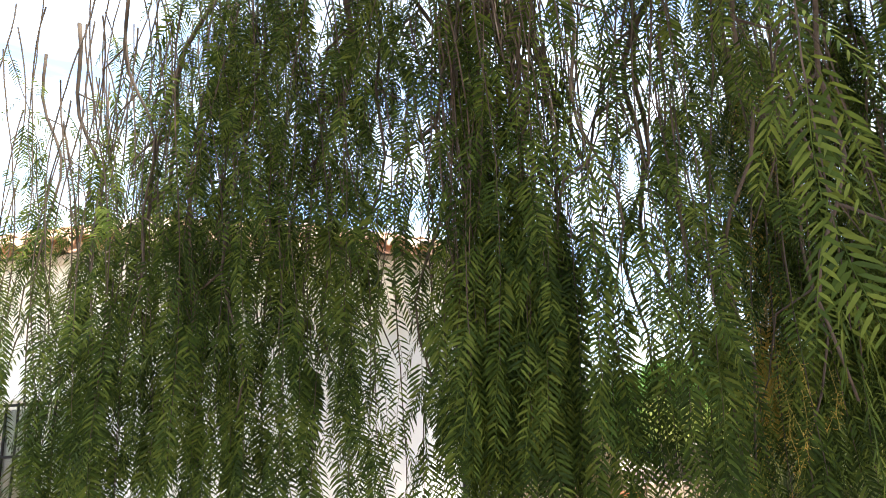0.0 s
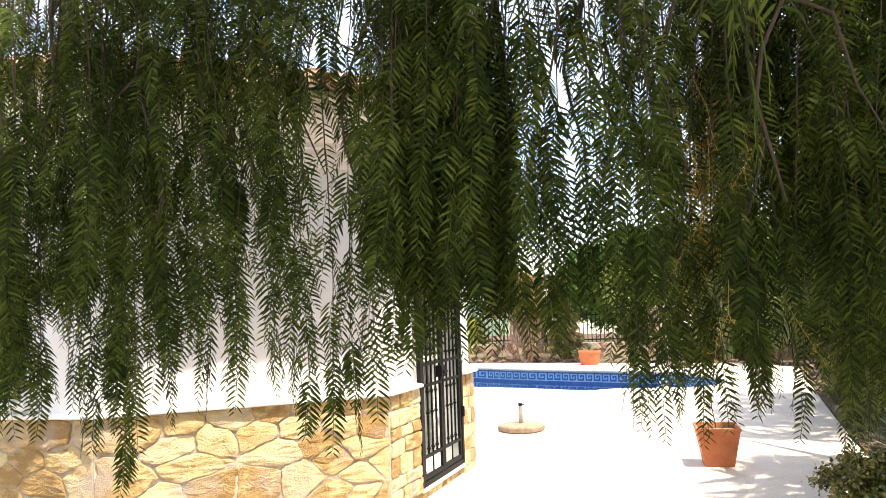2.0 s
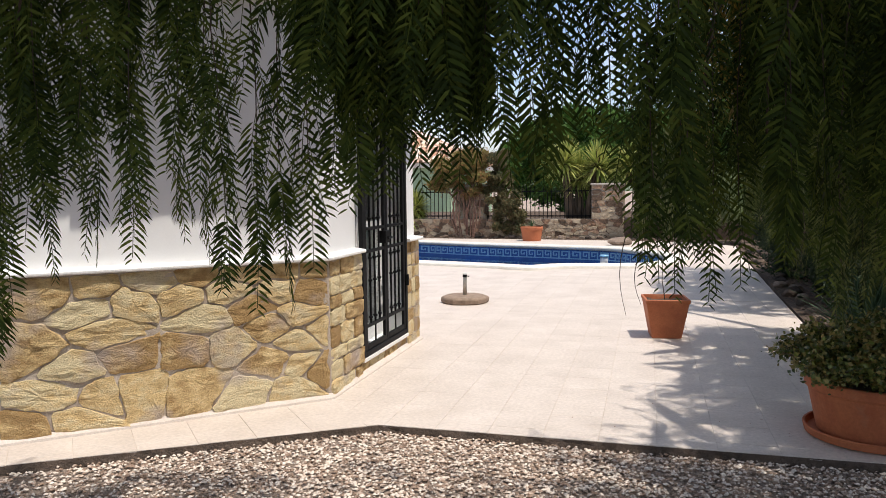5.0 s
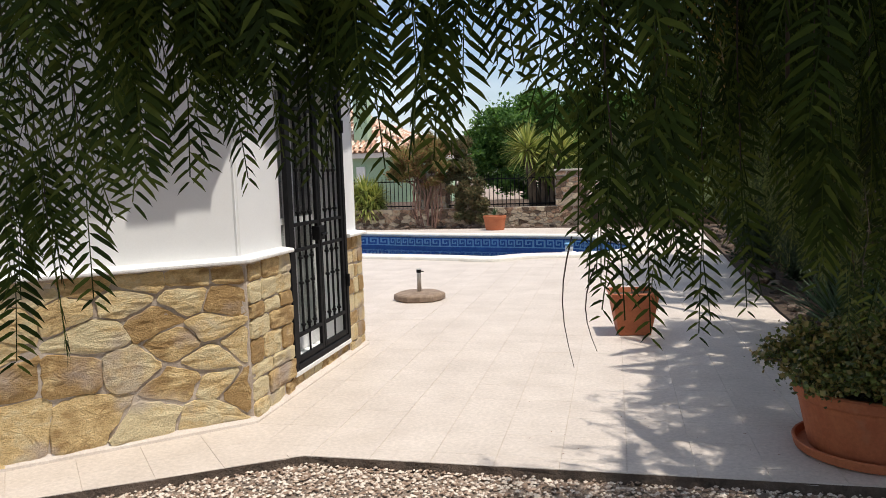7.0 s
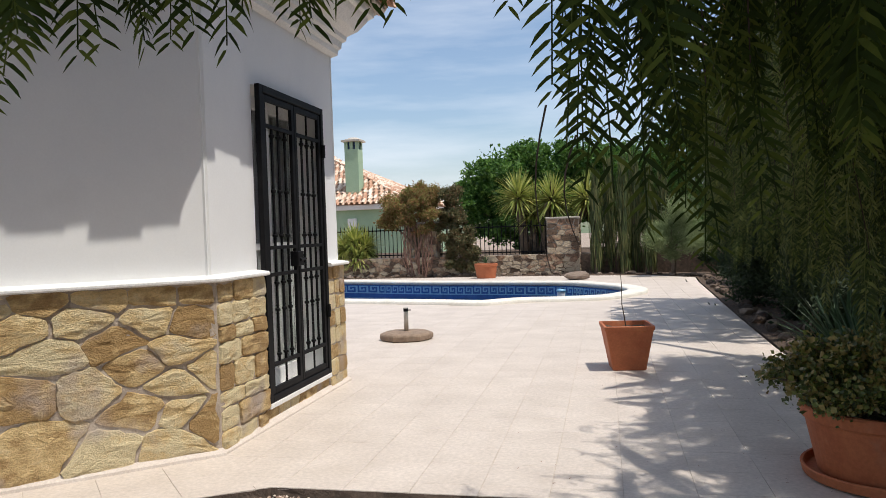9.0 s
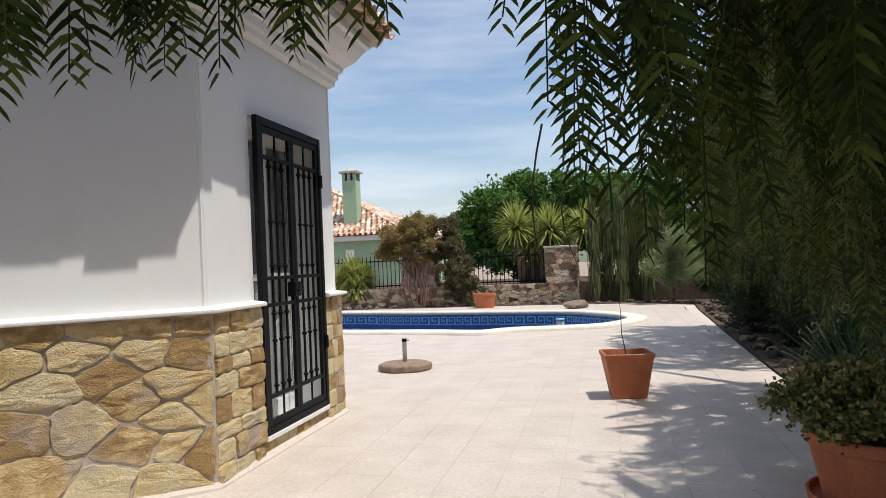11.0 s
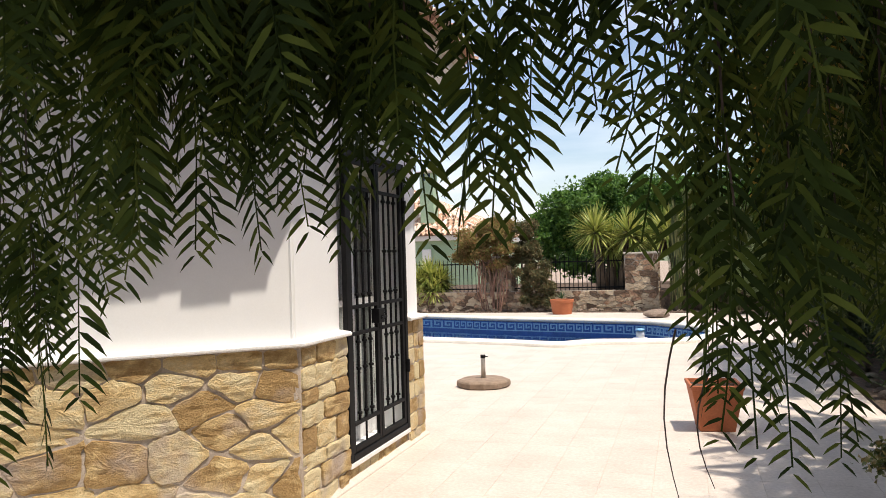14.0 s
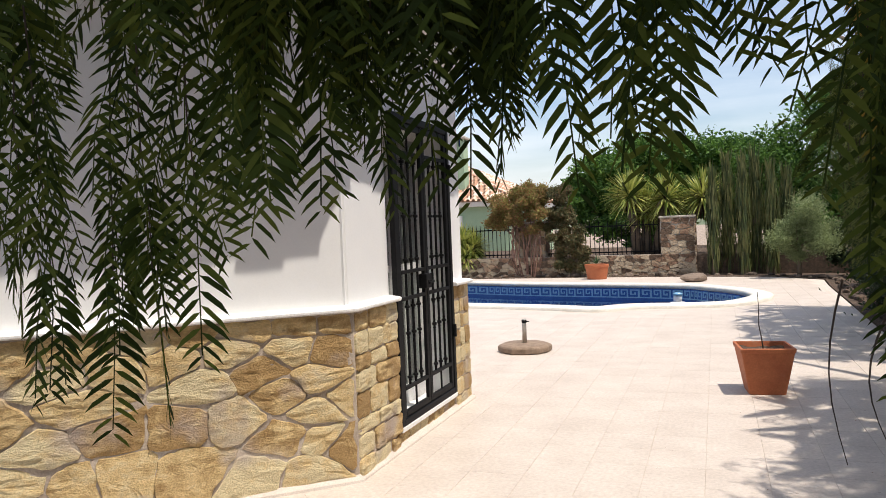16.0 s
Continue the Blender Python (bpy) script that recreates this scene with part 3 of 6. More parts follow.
# Roof: sloping planes with barrel tiles laid on them, out past the cornice.
roof = thing("roof", (0, 0, 3.13), "low hipped roof of mottled clay barrel tiles", "roof")
APEX = Vector((-3.4, 0.8, 4.40 - 3.13))
eave = []
OUT_PTS = [P_FAR, P_NEAR, P_CORNER, P_END, P_BACK, (-6.0, 3.45)]
OVERHANG = [0.45, 0.525, 0.41, 0.41, 0.41, 0.41]
for i, p in enumerate(OUT_PTS):
    p = Vector(p)
    a = (p - Vector(OUT_PTS[i - 1])).normalized()
    b = (Vector(OUT_PTS[(i + 1) % 6]) - p).normalized()
    na, nb = Vector((a.y, -a.x)), Vector((b.y, -b.x))
    pa, pb = p + na * OVERHANG[i - 1], p + nb * OVERHANG[i]
    s = (pb - pa).cross(b) / a.cross(b)
    eave.append(pa + a * s)
bm = bmesh.new()
low = [bm.verts.new((e.x, e.y, 0.0)) for e in eave]
up = [bm.verts.new((e.x, e.y, 0.035)) for e in eave]
top = bm.verts.new(APEX)
for k in range(6):
    bm.faces.new((low[k], low[(k + 1) % 6], up[(k + 1) % 6], up[k]))
    bm.faces.new((up[k], up[(k + 1) % 6], top))
bm.faces.new(low[::-1])
part("roof_deck", bm, M_MORTAR, roof, "mortared roof deck")


def barrel_tiles(parent, a, b, apex, rows, rng, width=0.2, length=0.36, over=0.07):
    """Barrel tiles on a triangular slope from the eave a-b up to the apex."""
    verts, faces = [], []
    a, b = Vector(a), Vector(b)
    way = (b - a).normalized()
    mid = apex - a
    foot = a + way * mid.dot(way)
    upv = (apex - foot)
    slope_len = upv.length
    upv = upv.normalized()
    nor = way.cross(upv).normalized()
    if nor.z < 0:
        nor = -nor
    total = (b - a).length
    for r in range(rows):
        s0 = r * length * 0.85 - over
        if s0 > slope_len:
            break
        f = max(0.0, s0) / slope_len
        u0 = (foot - a).dot(way) * f
        u1 = total - (total - (foot - a).dot(way)) * f
        count = int((u1 - u0) / width)
        for c in range(count + 1):
            uc = u0 + (c + 0.5) * (u1 - u0) / (count + 1)
            base = a + way * (uc + rng.uniform(-0.006, 0.006)) + upv * (s0 + rng.uniform(-0.015, 0.015)) + nor * (0.045 + rng.uniform(-0.004, 0.008))
            for over_tile in (0, 1):
                o = len(verts)
                sgn = 1 if over_tile else -1
                shift = way * (0 if over_tile else width / 2)
                for t, rr in ((0, 0.085), (1, 0.068)):
                    for thick in (0.0, 0.013):
                        for k in range(7):
                            an = math.pi * k / 6
                            q = base + shift + upv * (t * length) + way * math.cos(an) * (rr - thick) + nor * (sgn * math.sin(an) * (rr - thick) * 0.75 + (0.03 if over_tile else 0.03) - t * 0.012)
                            verts.append(tuple(q))
                for t in range(6):
                    faces.append((o + t, o + t + 1, o + 14 + t + 1, o + 14 + t))
                    faces.append((o + t, o + 7 + t, o + 7 + t + 1, o + t + 1))
                    faces.append((o + 7 + t + 1, o + 7 + t, o + 21 + t, o + 21 + t + 1))
    return raw("roof_tile", verts, faces, [M_ROOF], parent, "mottled clay barrel tiles", "stuff")


rng = random.Random(11)
for k, rows_of in ((0, 4), (1, 5), (2, 5), (3, 3)):
    barrel_tiles(roof, (*eave[k], 0.035), (*eave[(k + 1) % 6], 0.035), APEX, rows_of, rng)


# ---- iron grille door ----
def knot(bm, x, y, z, r=0.017, h=0.05):
    for dz, rr in ((-h, 0.6), (0, 1.0), (h, 0.6)):
        bmesh.ops.create_icosphere(bm, subdivisions=1, radius=r * rr, matrix=Matrix.Translation((x, y, z + dz)) @ Matrix.Diagonal((1, 1, 0.8, 1)))


grille = thing("door_grille", (0.012, DOOR_Y0, DOOR_Z0), "black wrought-iron double security grille, closed, over the terrace door", "security grille")
W, H = DOOR_Y1 - DOOR_Y0, DOOR_Z1 - DOOR_Z0
bm = bmesh.new()
for lo, hi in (((-0.016, 0, 0), (0.02, 0.05, H)), ((-0.016, W - 0.05, 0), (0.02, W, H)), ((-0.016, 0.05, H - 0.05), (0.02, W - 0.05, H)), ((-0.016, 0.05, 0.0), (0.02, W - 0.05, 0.045))):
    box(bm, lo, hi, bevel=0.004)
part("frame", bm, M_IRON, grille, "black square-tube frame")
for side in (0, 1):
    y0, y1 = (0.058, W / 2 - 0.004) if side == 0 else (W / 2 + 0.004, W - 0.058)
    bm = bmesh.new()
    for lo, hi in (((-0.013, y0, 0.052), (0.013, y0 + 0.04, H - 0.058)), ((-0.013, y1 - 0.04, 0.052), (0.013, y1, H - 0.058)), ((-0.013, y0 + 0.04, H - 0.098), (0.013, y1 - 0.04, H - 0.058)), ((-0.013, y0 + 0.04, 0.052), (0.013, y1 - 0.04, 0.092))):
        box(bm, lo, hi, bevel=0.003)
    leaf = part("grille_leaf", bm, M_IRON, grille, "black iron leaf of the grille")
    for z in (0.24, 0.84, 1.02, H - 0.26):
        bm = bmesh.new()
        box(bm, (-0.014, y0 + 0.04, z - 0.012), (0.014, y1 - 0.04, z + 0.012), bevel=0.002)
        part("cross_bar", bm, M_IRON, leaf)
    for k in range(3):
        y = y0 + 0.04 + (y1 - y0 - 0.08) * (k + 1) / 4
        bm = bmesh.new()
        tube(bm, [(0, y, 0.24), (0, y, H - 0.26)], 0.0095, 6)
        for z in (0.30, 0.60, 0.78, 1.10, 1.40, H - 0.32):
            knot(bm, 0, y, z, 0.021, 0.028 if z in (0.60, 1.40) else 0.018)
        part("bar", bm, M_IRON, leaf)
    bm = bmesh.new()
    ym = (y0 + y1) / 2
    tube(bm, [(0, ym, 0.09), (0, ym, 0.24)], 0.008, 6)
    part("short_bar", bm, M_IRON, leaf)
    bm = bmesh.new()
    tube(bm, [(0, ym, H - 0.26), (0, ym, H - 0.09)], 0.008, 6)
    part("short_bar", bm, M_IRON, leaf)
bm = bmesh.new()
box(bm, (-0.03, W / 2 - 0.055, 0.88), (0.032, W / 2 + 0.05, 0.985), bevel=0.004)
lock = part("lock_box", bm, M_IRON, grille, "black lock box")
bm = bmesh.new()
tube(bm, [(0.03, W / 2 - 0.02, 0.93), (0.075, W / 2 - 0.02, 0.93), (0.078, W / 2 - 0.03, 0.93), (0.078, W / 2 - 0.12, 0.925)], 0.009, 8)
part("handle", bm, M_IRON, lock, "black lever handle")
for z in (0.5, 1.75):
    bm = bmesh.new()
    tube(bm, [(0.035, W - 0.05, z - 0.05), (0.035, W - 0.05, z + 0.05)], 0.013, 8)
    part("hinge", bm, M_IRON, grille)

# The white glazed door behind it, in the opening, with its sill.
door = thing("door_1", (-0.24, DOOR_Y0, DOOR_Z0), "white-framed glazed terrace door behind the grille, closed", "door")
door["kind"] = "structure"
for y0, y1 in ((0.0, W / 2 - 0.002), (W / 2 + 0.002, W)):
    bm = bmesh.new()
    for lo, hi in (((-0.03, y0, 0), (0.03, y0 + 0.08, H)), ((-0.03, y1 - 0.08, 0), (0.03, y1, H)), ((-0.03, y0 + 0.08, 0), (0.03, y1 - 0.08, 0.12)), ((-0.03, y0 + 0.08, H - 0.09), (0.03, y1 - 0.08, H)), ((-0.013, y0 + 0.08, 1.0), (0.013, y1 - 0.08, 1.05))):
        box(bm, lo, hi, bevel=0.003)
    part("door_frame", bm, M_WHITEFRAME, door)
    bm = bmesh.new()
    box(bm, (-0.006, y0 + 0.08, 0.12), (0.006, y1 - 0.08, H - 0.09))
    part("pane", bm, M_GLASS, door).visible_shadow = False
bm = bmesh.new()
box(bm, (-0.28, DOOR_Y0 + 0.002, 0.106), (0.035, DOOR_Y1 - 0.002, 0.138), bevel=0.004)
put_mesh("door_sill", bm, M_TRIM, kind="structure", label="white marble door sill")
bm = bmesh.new()
for k in range(24):
    y = DOOR_Y0 - 0.1 + k * 0.056
    box(bm, (-0.37 + 0.02 * (k % 2), y, 0.14), (-0.36 + 0.02 * (k % 2), y + 0.056, 2.4))
put_mesh("curtain", bm, M_CURTAIN, label="pale net curtain hanging inside the glazed door")
tagged(bpy.data.objects["curtain"], category="curtain")

# ---- window with grille on the shaded wall ----
S_WAY = (Vector(P_NEAR) - Vector(P_FAR)).normalized()
S_TURN = math.degrees(math.atan2(S_WAY.y, S_WAY.x))
win = thing("window_1", (P_FAR[0] + S_WAY.x * 3.1, P_FAR[1] + S_WAY.y * 3.1, 1.1), "white window behind a black iron grille", "window", turn=S_TURN)
win["kind"] = "structure"
bm = bmesh.new()
for lo, hi in (((0, 0.12, 0), (0.06, 0.17, 1.15)), ((0.82, 0.12, 0), (0.88, 0.17, 1.15)), ((0.06, 0.12, 0), (0.82, 0.17, 0.06)), ((0.06, 0.12, 1.09), (0.82, 0.17, 1.15)), ((0.41, 0.12, 0.06), (0.47, 0.17, 1.09))):
    box(bm, lo, hi, bevel=0.003)
part("window_frame", bm, M_WHITEFRAME, win)
for x0 in (0.06, 0.47):
    bm = bmesh.new()
    box(bm, (x0, 0.14, 0.06), (x0 + 0.35, 0.15, 1.09))
    part("pane", bm, M_GLASS, win).visible_shadow = False
bm = bmesh.new()
box(bm, (-0.04, -0.04, -0.06), (0.92, 0.12, -0.002), bevel=0.005)
part("window_sill", bm, M_TRIM, win)
for k in range(9):
    bm = bmesh.new()
    x = 0.02 + k * 0.105
    tube(bm, [(x, -0.02, 0.02), (x, -0.02, 1.13)], 0.009, 6)
    knot(bm, x, -0.02, 0.55, 0.016, 0.022)
    part("grille_bar", bm, M_IRON, win)
for z in (0.03, 0.4, 0.75, 1.11):
    bm = bmesh.new()
    box(bm, (0.0, -0.03, z - 0.01), (0.88, -0.01, z + 0.01), bevel=0.002)
    part("grille_rail", bm, M_IRON, win)


# ---- pots and the parasol base ----
base = thing("parasol_base", (-0.1, 4.52, 0), "weathered concrete parasol base with a steel tube, standing empty", "parasol base")
bm = bmesh.new()
pts = [(0.31 * (1 - 0.04 * (k % 2)) * math.cos(2 * math.pi * k / 12 + 0.26), 0.31 * (1 - 0.04 * (k % 2)) * math.sin(2 * math.pi * k / 12 + 0.26)) for k in range(12)]
rings = [[bm.verts.new((x * s, y * s, z)) for x, y in pts] for s, z in ((0.93, 0.0), (1.0, 0.015), (1.0, 0.06), (0.97, 0.075), (0.86, 0.09), (0.25, 0.098))]
for a, b in zip(rings, rings[1:]):
    for k in range(12):
        bm.faces.new((a[k], a[(k + 1) % 12], b[(k + 1) % 12], b[k]))
bm.faces.new(rings[0][::-1])
bm.faces.new(rings[-1])
part("slab", bm, M_CONCRETE, base, "brown weathered concrete slab")
bm = bmesh.new()
lathe(bm, [(0.026, 0.095), (0.026, 0.37), (0.023, 0.372), (0.021, 0.372), (0.021, 0.12)], 16)
part("tube", bm, M_STEEL, base, "galvanised steel tube", smooth=True)
bm = bmesh.new()
tube(bm, [(0.02, 0, 0.34), (0.06, 0, 0.34)], [0.006, 0.006], 8)
lathe(bm, [(0.0285, 0.325), (0.0285, 0.36)], 16)
part("clamp_screw", bm, M_IRON, base, "dark clamp collar and screw")

planter = thing("square_planter", (2.345, 2.78, 0), "square tapered terracotta planter with soil and a bare twig", "plant pot", turn=7)
bm = bmesh.new()
rings = []
for s, z in ((0.135, 0.0), (0.14, 0.004), (0.200, 0.345), (0.207, 0.350), (0.211, 0.378), (0.207, 0.384), (0.190, 0.384), (0.185, 0.35), (0.18, 0.325)):
    loop = []
    for cx, cy in ((1, 1), (-1, 1), (-1, -1), (1, -1)):
        for k in range(3):
            an = {(1, 1): 0, (-1, 1): 90, (-1, -1): 180, (1, -1): 270}[(cx, cy)] + k * 45
            loop.append(bm.verts.new((cx * (s - 0.012) + 0.012 * math.cos(radians(an)), cy * (s - 0.012) + 0.012 * math.sin(radians(an)), z)))
    rings.append(loop)
for a, b in zip(rings, rings[1:]):
    for k in range(12):
        bm.faces.new((a[k], a[(k + 1) % 12], b[(k + 1) % 12], b[k]))
bm.faces.new(rings[0][::-1])
part("pot", bm, M_TERRA, planter, "terracotta square pot with a rim")
bm = bmesh.new()
rng = random.Random(5)
grid = [[bm.verts.new((-0.182 + 0.0455 * i, -0.182 + 0.0455 * j, 0.34 + rng.uniform(-0.01, 0.015))) for i in range(9)] for j in range(9)]
for j in range(8):
    for i in range(8):
        bm.faces.new((grid[j][i], grid[j][i + 1], grid[j + 1][i + 1], grid[j + 1][i]))
part("soil", bm, M_SOIL, planter, "dry dark soil")
bm = bmesh.new()
tube(bm, [(0, 0.0, 0.33), (-0.012, 0.0, 0.43), (-0.03, 0.01, 0.55), (-0.028, 0.01, 0.70), (-0.036, 0.0, 0.82)], [0.006, 0.005, 0.004, 0.003, 0.002], 6)
part("twig", bm, M_TWIG, planter, "thin bare twig")


def round_pot(name, at, radius, height, label, saucer=True):
    pot = thing(name, at, label, "plant pot")
    lift = 0.02 if saucer else 0.0
    if saucer:
        bm = bmesh.new()
        r = radius * 1.03
        lathe(bm, [(r * 0.86, 0), (r * 0.97, 0.008), (r, 0.05), (r * 0.99, 0.056), (r * 0.96, 0.054), (r * 0.93, 0.02), (r * 0.3, 0.02)], 48)
        part("saucer", bm, M_TERRA, pot, "terracotta saucer", smooth=False)
    bm = bmesh.new()
    r, h = radius, height
    lathe(bm, [(r * 0.80, lift), (r * 0.82, lift + 0.005), (r * 0.965, lift + h * 0.78), (r * 0.975, lift + h * 0.80), (r * 1.0, lift + h * 0.81), (r * 1.015, lift + h * 0.83), (r * 1.03, lift + h * 0.97), (r * 1.01, lift + h), (r * 0.94, lift + h), (r * 0.92, lift + h * 0.9)], 48)
    part("pot", bm, M_TERRA, pot, "terracotta pot with a thick rim", smooth=False)
    bm = bmesh.new()
    lathe(bm, [(r * 0.9, lift + h * 0.86), (r * 0.92, lift + h * 0.9), (r * 0.4, lift + h * 0.93)], 24)
    part("soil", bm, M_SOIL, pot, "dark soil")
    return pot


def leaf_cluster(points, rng, size, mats_n=1, narrow=0.45, fold=0.15):
    """Small folded leaves at the points: verts and faces."""
    verts, faces = [], []
    for p in points:
        d = Vector((rng.gauss(0, 1), rng.gauss(0, 1), rng.gauss(0.2, 0.8))).normalized()
        s = d.cross(Vector((rng.gauss(0, 1), rng.gauss(0, 1), rng.gauss(0, 1)))).normalized()
        u = d.cross(s)
        L = size * rng.uniform(0.6, 1.3)
        w = L * narrow * 0.5
        o = len(verts)
        p = Vector(p)
        verts += [tuple(p), tuple(p + d * L * 0.5 + s * w + u * L * fold), tuple(p + d * L), tuple(p + d * L * 0.5 - s * w + u * L * fold)]
        faces += [(o, o + 1, o + 2), (o, o + 2, o + 3)]
    return verts, faces


big = round_pot("round_pot", (3.47, -0.02, 0), 0.37, 0.325, "large round terracotta pot on a saucer with a jade plant")
rng = random.Random(21)
bm = bmesh.new()
tips = []
for k in range(95):
    a, e = rng.uniform(0, 2 * math.pi), rng.uniform(0.22, 1.5)
    R = 0.47 * rng.uniform(0.7, 1.06)
    tip = Vector((math.cos(a) * math.cos(e) * R * 1.12, math.sin(a) * math.cos(e) * R * 1.12, 0.34 + math.sin(e) * R * 0.72))
    mid = Vector((tip.x * 0.35, tip.y * 0.35, 0.36 + (tip.z - 0.36) * 0.4))
    tube(bm, [(tip.x * 0.05, tip.y * 0.05, 0.38), mid, tip], [0.012, 0.008, 0.005], 5, cap=False)
    tips += [tip, mid.lerp(tip, 0.7), mid.lerp(tip, 0.4)]
part("stem", bm, M_BARK, big, "short brown succulent stems")
pts = []
for t in tips:
    for _ in range(80):
        q = t + Vector((rng.gauss(0, 0.036), rng.gauss(0, 0.036), rng.gauss(0, 0.03)))
        pts.append(q)
verts, faces = leaf_cluster(pts, rng, 0.030, narrow=0.85, fold=0.12)
raw("foliage", verts, faces, [M_JADE], big, "small thick glossy leaves", "stuff")

far_pot = round_pot("small_round_pot", (-0.9, 15.6, 0), 0.30, 0.38, "round terracotta pot with a small spiky plant by the pool", saucer=False)


def blade(verts, faces, base, d, length, width, droop, rng, segs=4):
    """A tapering, drooping blade of folded section."""
    d = Vector(d).normalized()
    side = d.cross(Vector((0, 0, 1)))
    side = side.normalized() if side.length > 0.05 else Vector((1, 0, 0))
    o = len(verts)
    p = Vector(base)
    for i in range(segs + 1):
        t = i / segs
        w = width * (1 - t) ** 0.7 * (0.7 + 0.6 * min(t * 3, 1)) * 0.5 if i < segs else 0.0
        nrm = side.cross(d).normalized()
        verts += [tuple(p - side * w), tuple(p - nrm * w * 0.35), tuple(p + side * w)]
        if i < segs:
            p = p + d * length / segs
            d = (d + Vector((0, 0, -droop / segs))).normalized()
    for i in range(segs):
        a = o + 3 * i
        faces += [(a, a + 1, a + 4, a + 3), (a + 1, a + 2, a + 5, a + 4)]


def rosette(parent, name, centre, count, length, width, spread, droop, rng, mat, label="", low=0.0):
    verts, faces = [], []
    for k in range(count):
        a = 2.399 * k + rng.uniform(-0.2, 0.2)
        e = low + (math.pi / 2 - low) * (1 - ((k + 0.5) / count) ** spread)
        d = (math.cos(a) * math.cos(e), math.sin(a) * math.cos(e), math.sin(e))
        blade(verts, faces, Vector(centre) + Vector(d) * 0.03, d, length * rng.uniform(0.75, 1.1), width, droop * rng.uniform(0.5, 1.3), rng)
    return raw(name, verts, faces, [mat], parent, label, "stuff")


rosette(far_pot, "leaves", (0, 0, 0.38), 16, 0.24, 0.03, 0.8, 0.3, random.Random(4), M_AGAVE, "thin spiky leaves", 0.4)

# ---- the garden beyond the pool ----
rng = random.Random(31)
far_bed = [(-10.5, 16.77), (0.7, 16.77), (5.6, 16.3), (9.0, 16.3), (9.0, 24.0), (-10.5, 24.0)]
bm = bmesh.new()
prism(bm, far_bed, -0.1, 0.52)
put_mesh("garden_bed", bm, M_SOIL, kind="structure")
low_wall = thing("low_wall", (0, 0, 0), "low rubble retaining wall of mixed brown stone behind the pool", "garden wall")
low_wall["kind"] = "structure"
bm = bmesh.new()
box(bm, (-10.5, 16.65, -0.1), (1.5, 16.77, 0.55))
part("wall_core", bm, M_MORTAR_GREY, low_wall)
bm = bmesh.new()
prism(bm, [(-10.5, 16.32), (-4.0, 16.28), (0.5, 16.05), (3.3, 15.5), (3.3, 16.65), (-10.5, 16.65)], -0.05, 0.012)
put_mesh("border_strip", bm, M_SOIL, kind="structure")
PILLARS = []
for at, words in (((1.06, 16.87, 0), "square rubble-stone gate pillar with a flat top beside the yuccas"), ((-2.92, 17.0, 0), "square reddish rubble-stone pillar behind the russet shrub")):
    pillar = thing("stone_pillar", at, words, "pillar", "gate pillars")
    bm = bmesh.new()
    box(bm, (-0.43, -0.2, -0.1), (0.43, 0.4, 1.5))
    part("core", bm, M_MORTAR, pillar)
    bm = bmesh.new()
    box(bm, (-0.46, -0.24, 1.5), (0.46, 0.42, 1.55), bevel=0.01)
    part("cap", bm, M_MORTAR, pillar, "pale flat mortar cap")
    PILLARS.append(pillar)

fence = thing("iron_fence", (0, 17.1, 0.52), "dark iron bar fence on the low wall", "fence")
bm = bmesh.new()
for z in (0.08, 0.80):
    box(bm, (-9.5, -0.012, z), (0.70, 0.012, z + 0.035))
part("rail", bm, M_IRON, fence)
bar_bm = bmesh.new()
tube(bar_bm, [(0, 0, 0.0), (0, 0, 0.90), (0, 0, 0.98)], [0.012, 0.012, 0.002], 6)
first = part("bar", bar_bm, M_IRON, fence)
for k in range(1, 84):
    ob = new("bar", first.data)
    ob.parent = fence
    ob.location = (-9.45 + k * 0.122, 0, 0)
first.location = (-9.45, 0, 0)


def leafy(name, at, label, category, blobs, count, size, mat, seed, trunk=None, bark=None, narrow=0.5, shell=0.3, tight=1.0):
    """A bush or tree: trunk and limbs, and a crown of small leaves in uneven clumps with gaps."""
    rng = random.Random(seed)
    ob = thing(name, at, label, category)
    bm = bmesh.new()
    trunk = trunk or [((0, 0, 0), 0.05)]
    hub = Vector(trunk[-1][0])
    if len(trunk) > 1:
        tube(bm, [p for p, r in trunk], [r for p, r in trunk], 10)
    for (cx, cy, cz, rx, ry, rz) in blobs:
        c = Vector((cx, cy, cz))
        mid = hub.lerp(c, 0.5) + Vector((rng.uniform(-0.1, 0.1), rng.uniform(-0.1, 0.1), 0.05))
        r = trunk[-1][1]
        tube(bm, [hub, mid, c], [r * 0.7, r * 0.45, r * 0.15], 6)
    part("trunk", bm, bark or M_BARK, ob, smooth=True)
    clumps = []
    for (cx, cy, cz, rx, ry, rz) in blobs:
        for _ in range(max(6, int(14 / tight ** 2 * (rx * ry * rz) ** 0.5))):
            d = Vector((rng.gauss(0, 1), rng.gauss(0, 1), rng.gauss(0, 1))).normalized() * rng.uniform(shell, 1.08)
            clumps.append((Vector((cx + d.x * rx, cy + d.y * ry, cz + d.z * rz)), 0.28 * tight * min(rx, ry, rz) * rng.uniform(0.4, 1.2)))
    pts = []
    for _ in range(count):
        c, r = clumps[rng.randrange(len(clumps))]
        pts.append(c + Vector((rng.gauss(0, r), rng.gauss(0, r), rng.gauss(0, r * 0.8))))
    verts, faces = leaf_cluster(pts, rng, size, narrow=narrow)
    raw("crown", verts, faces, [mat], ob, "", "stuff")
    return ob


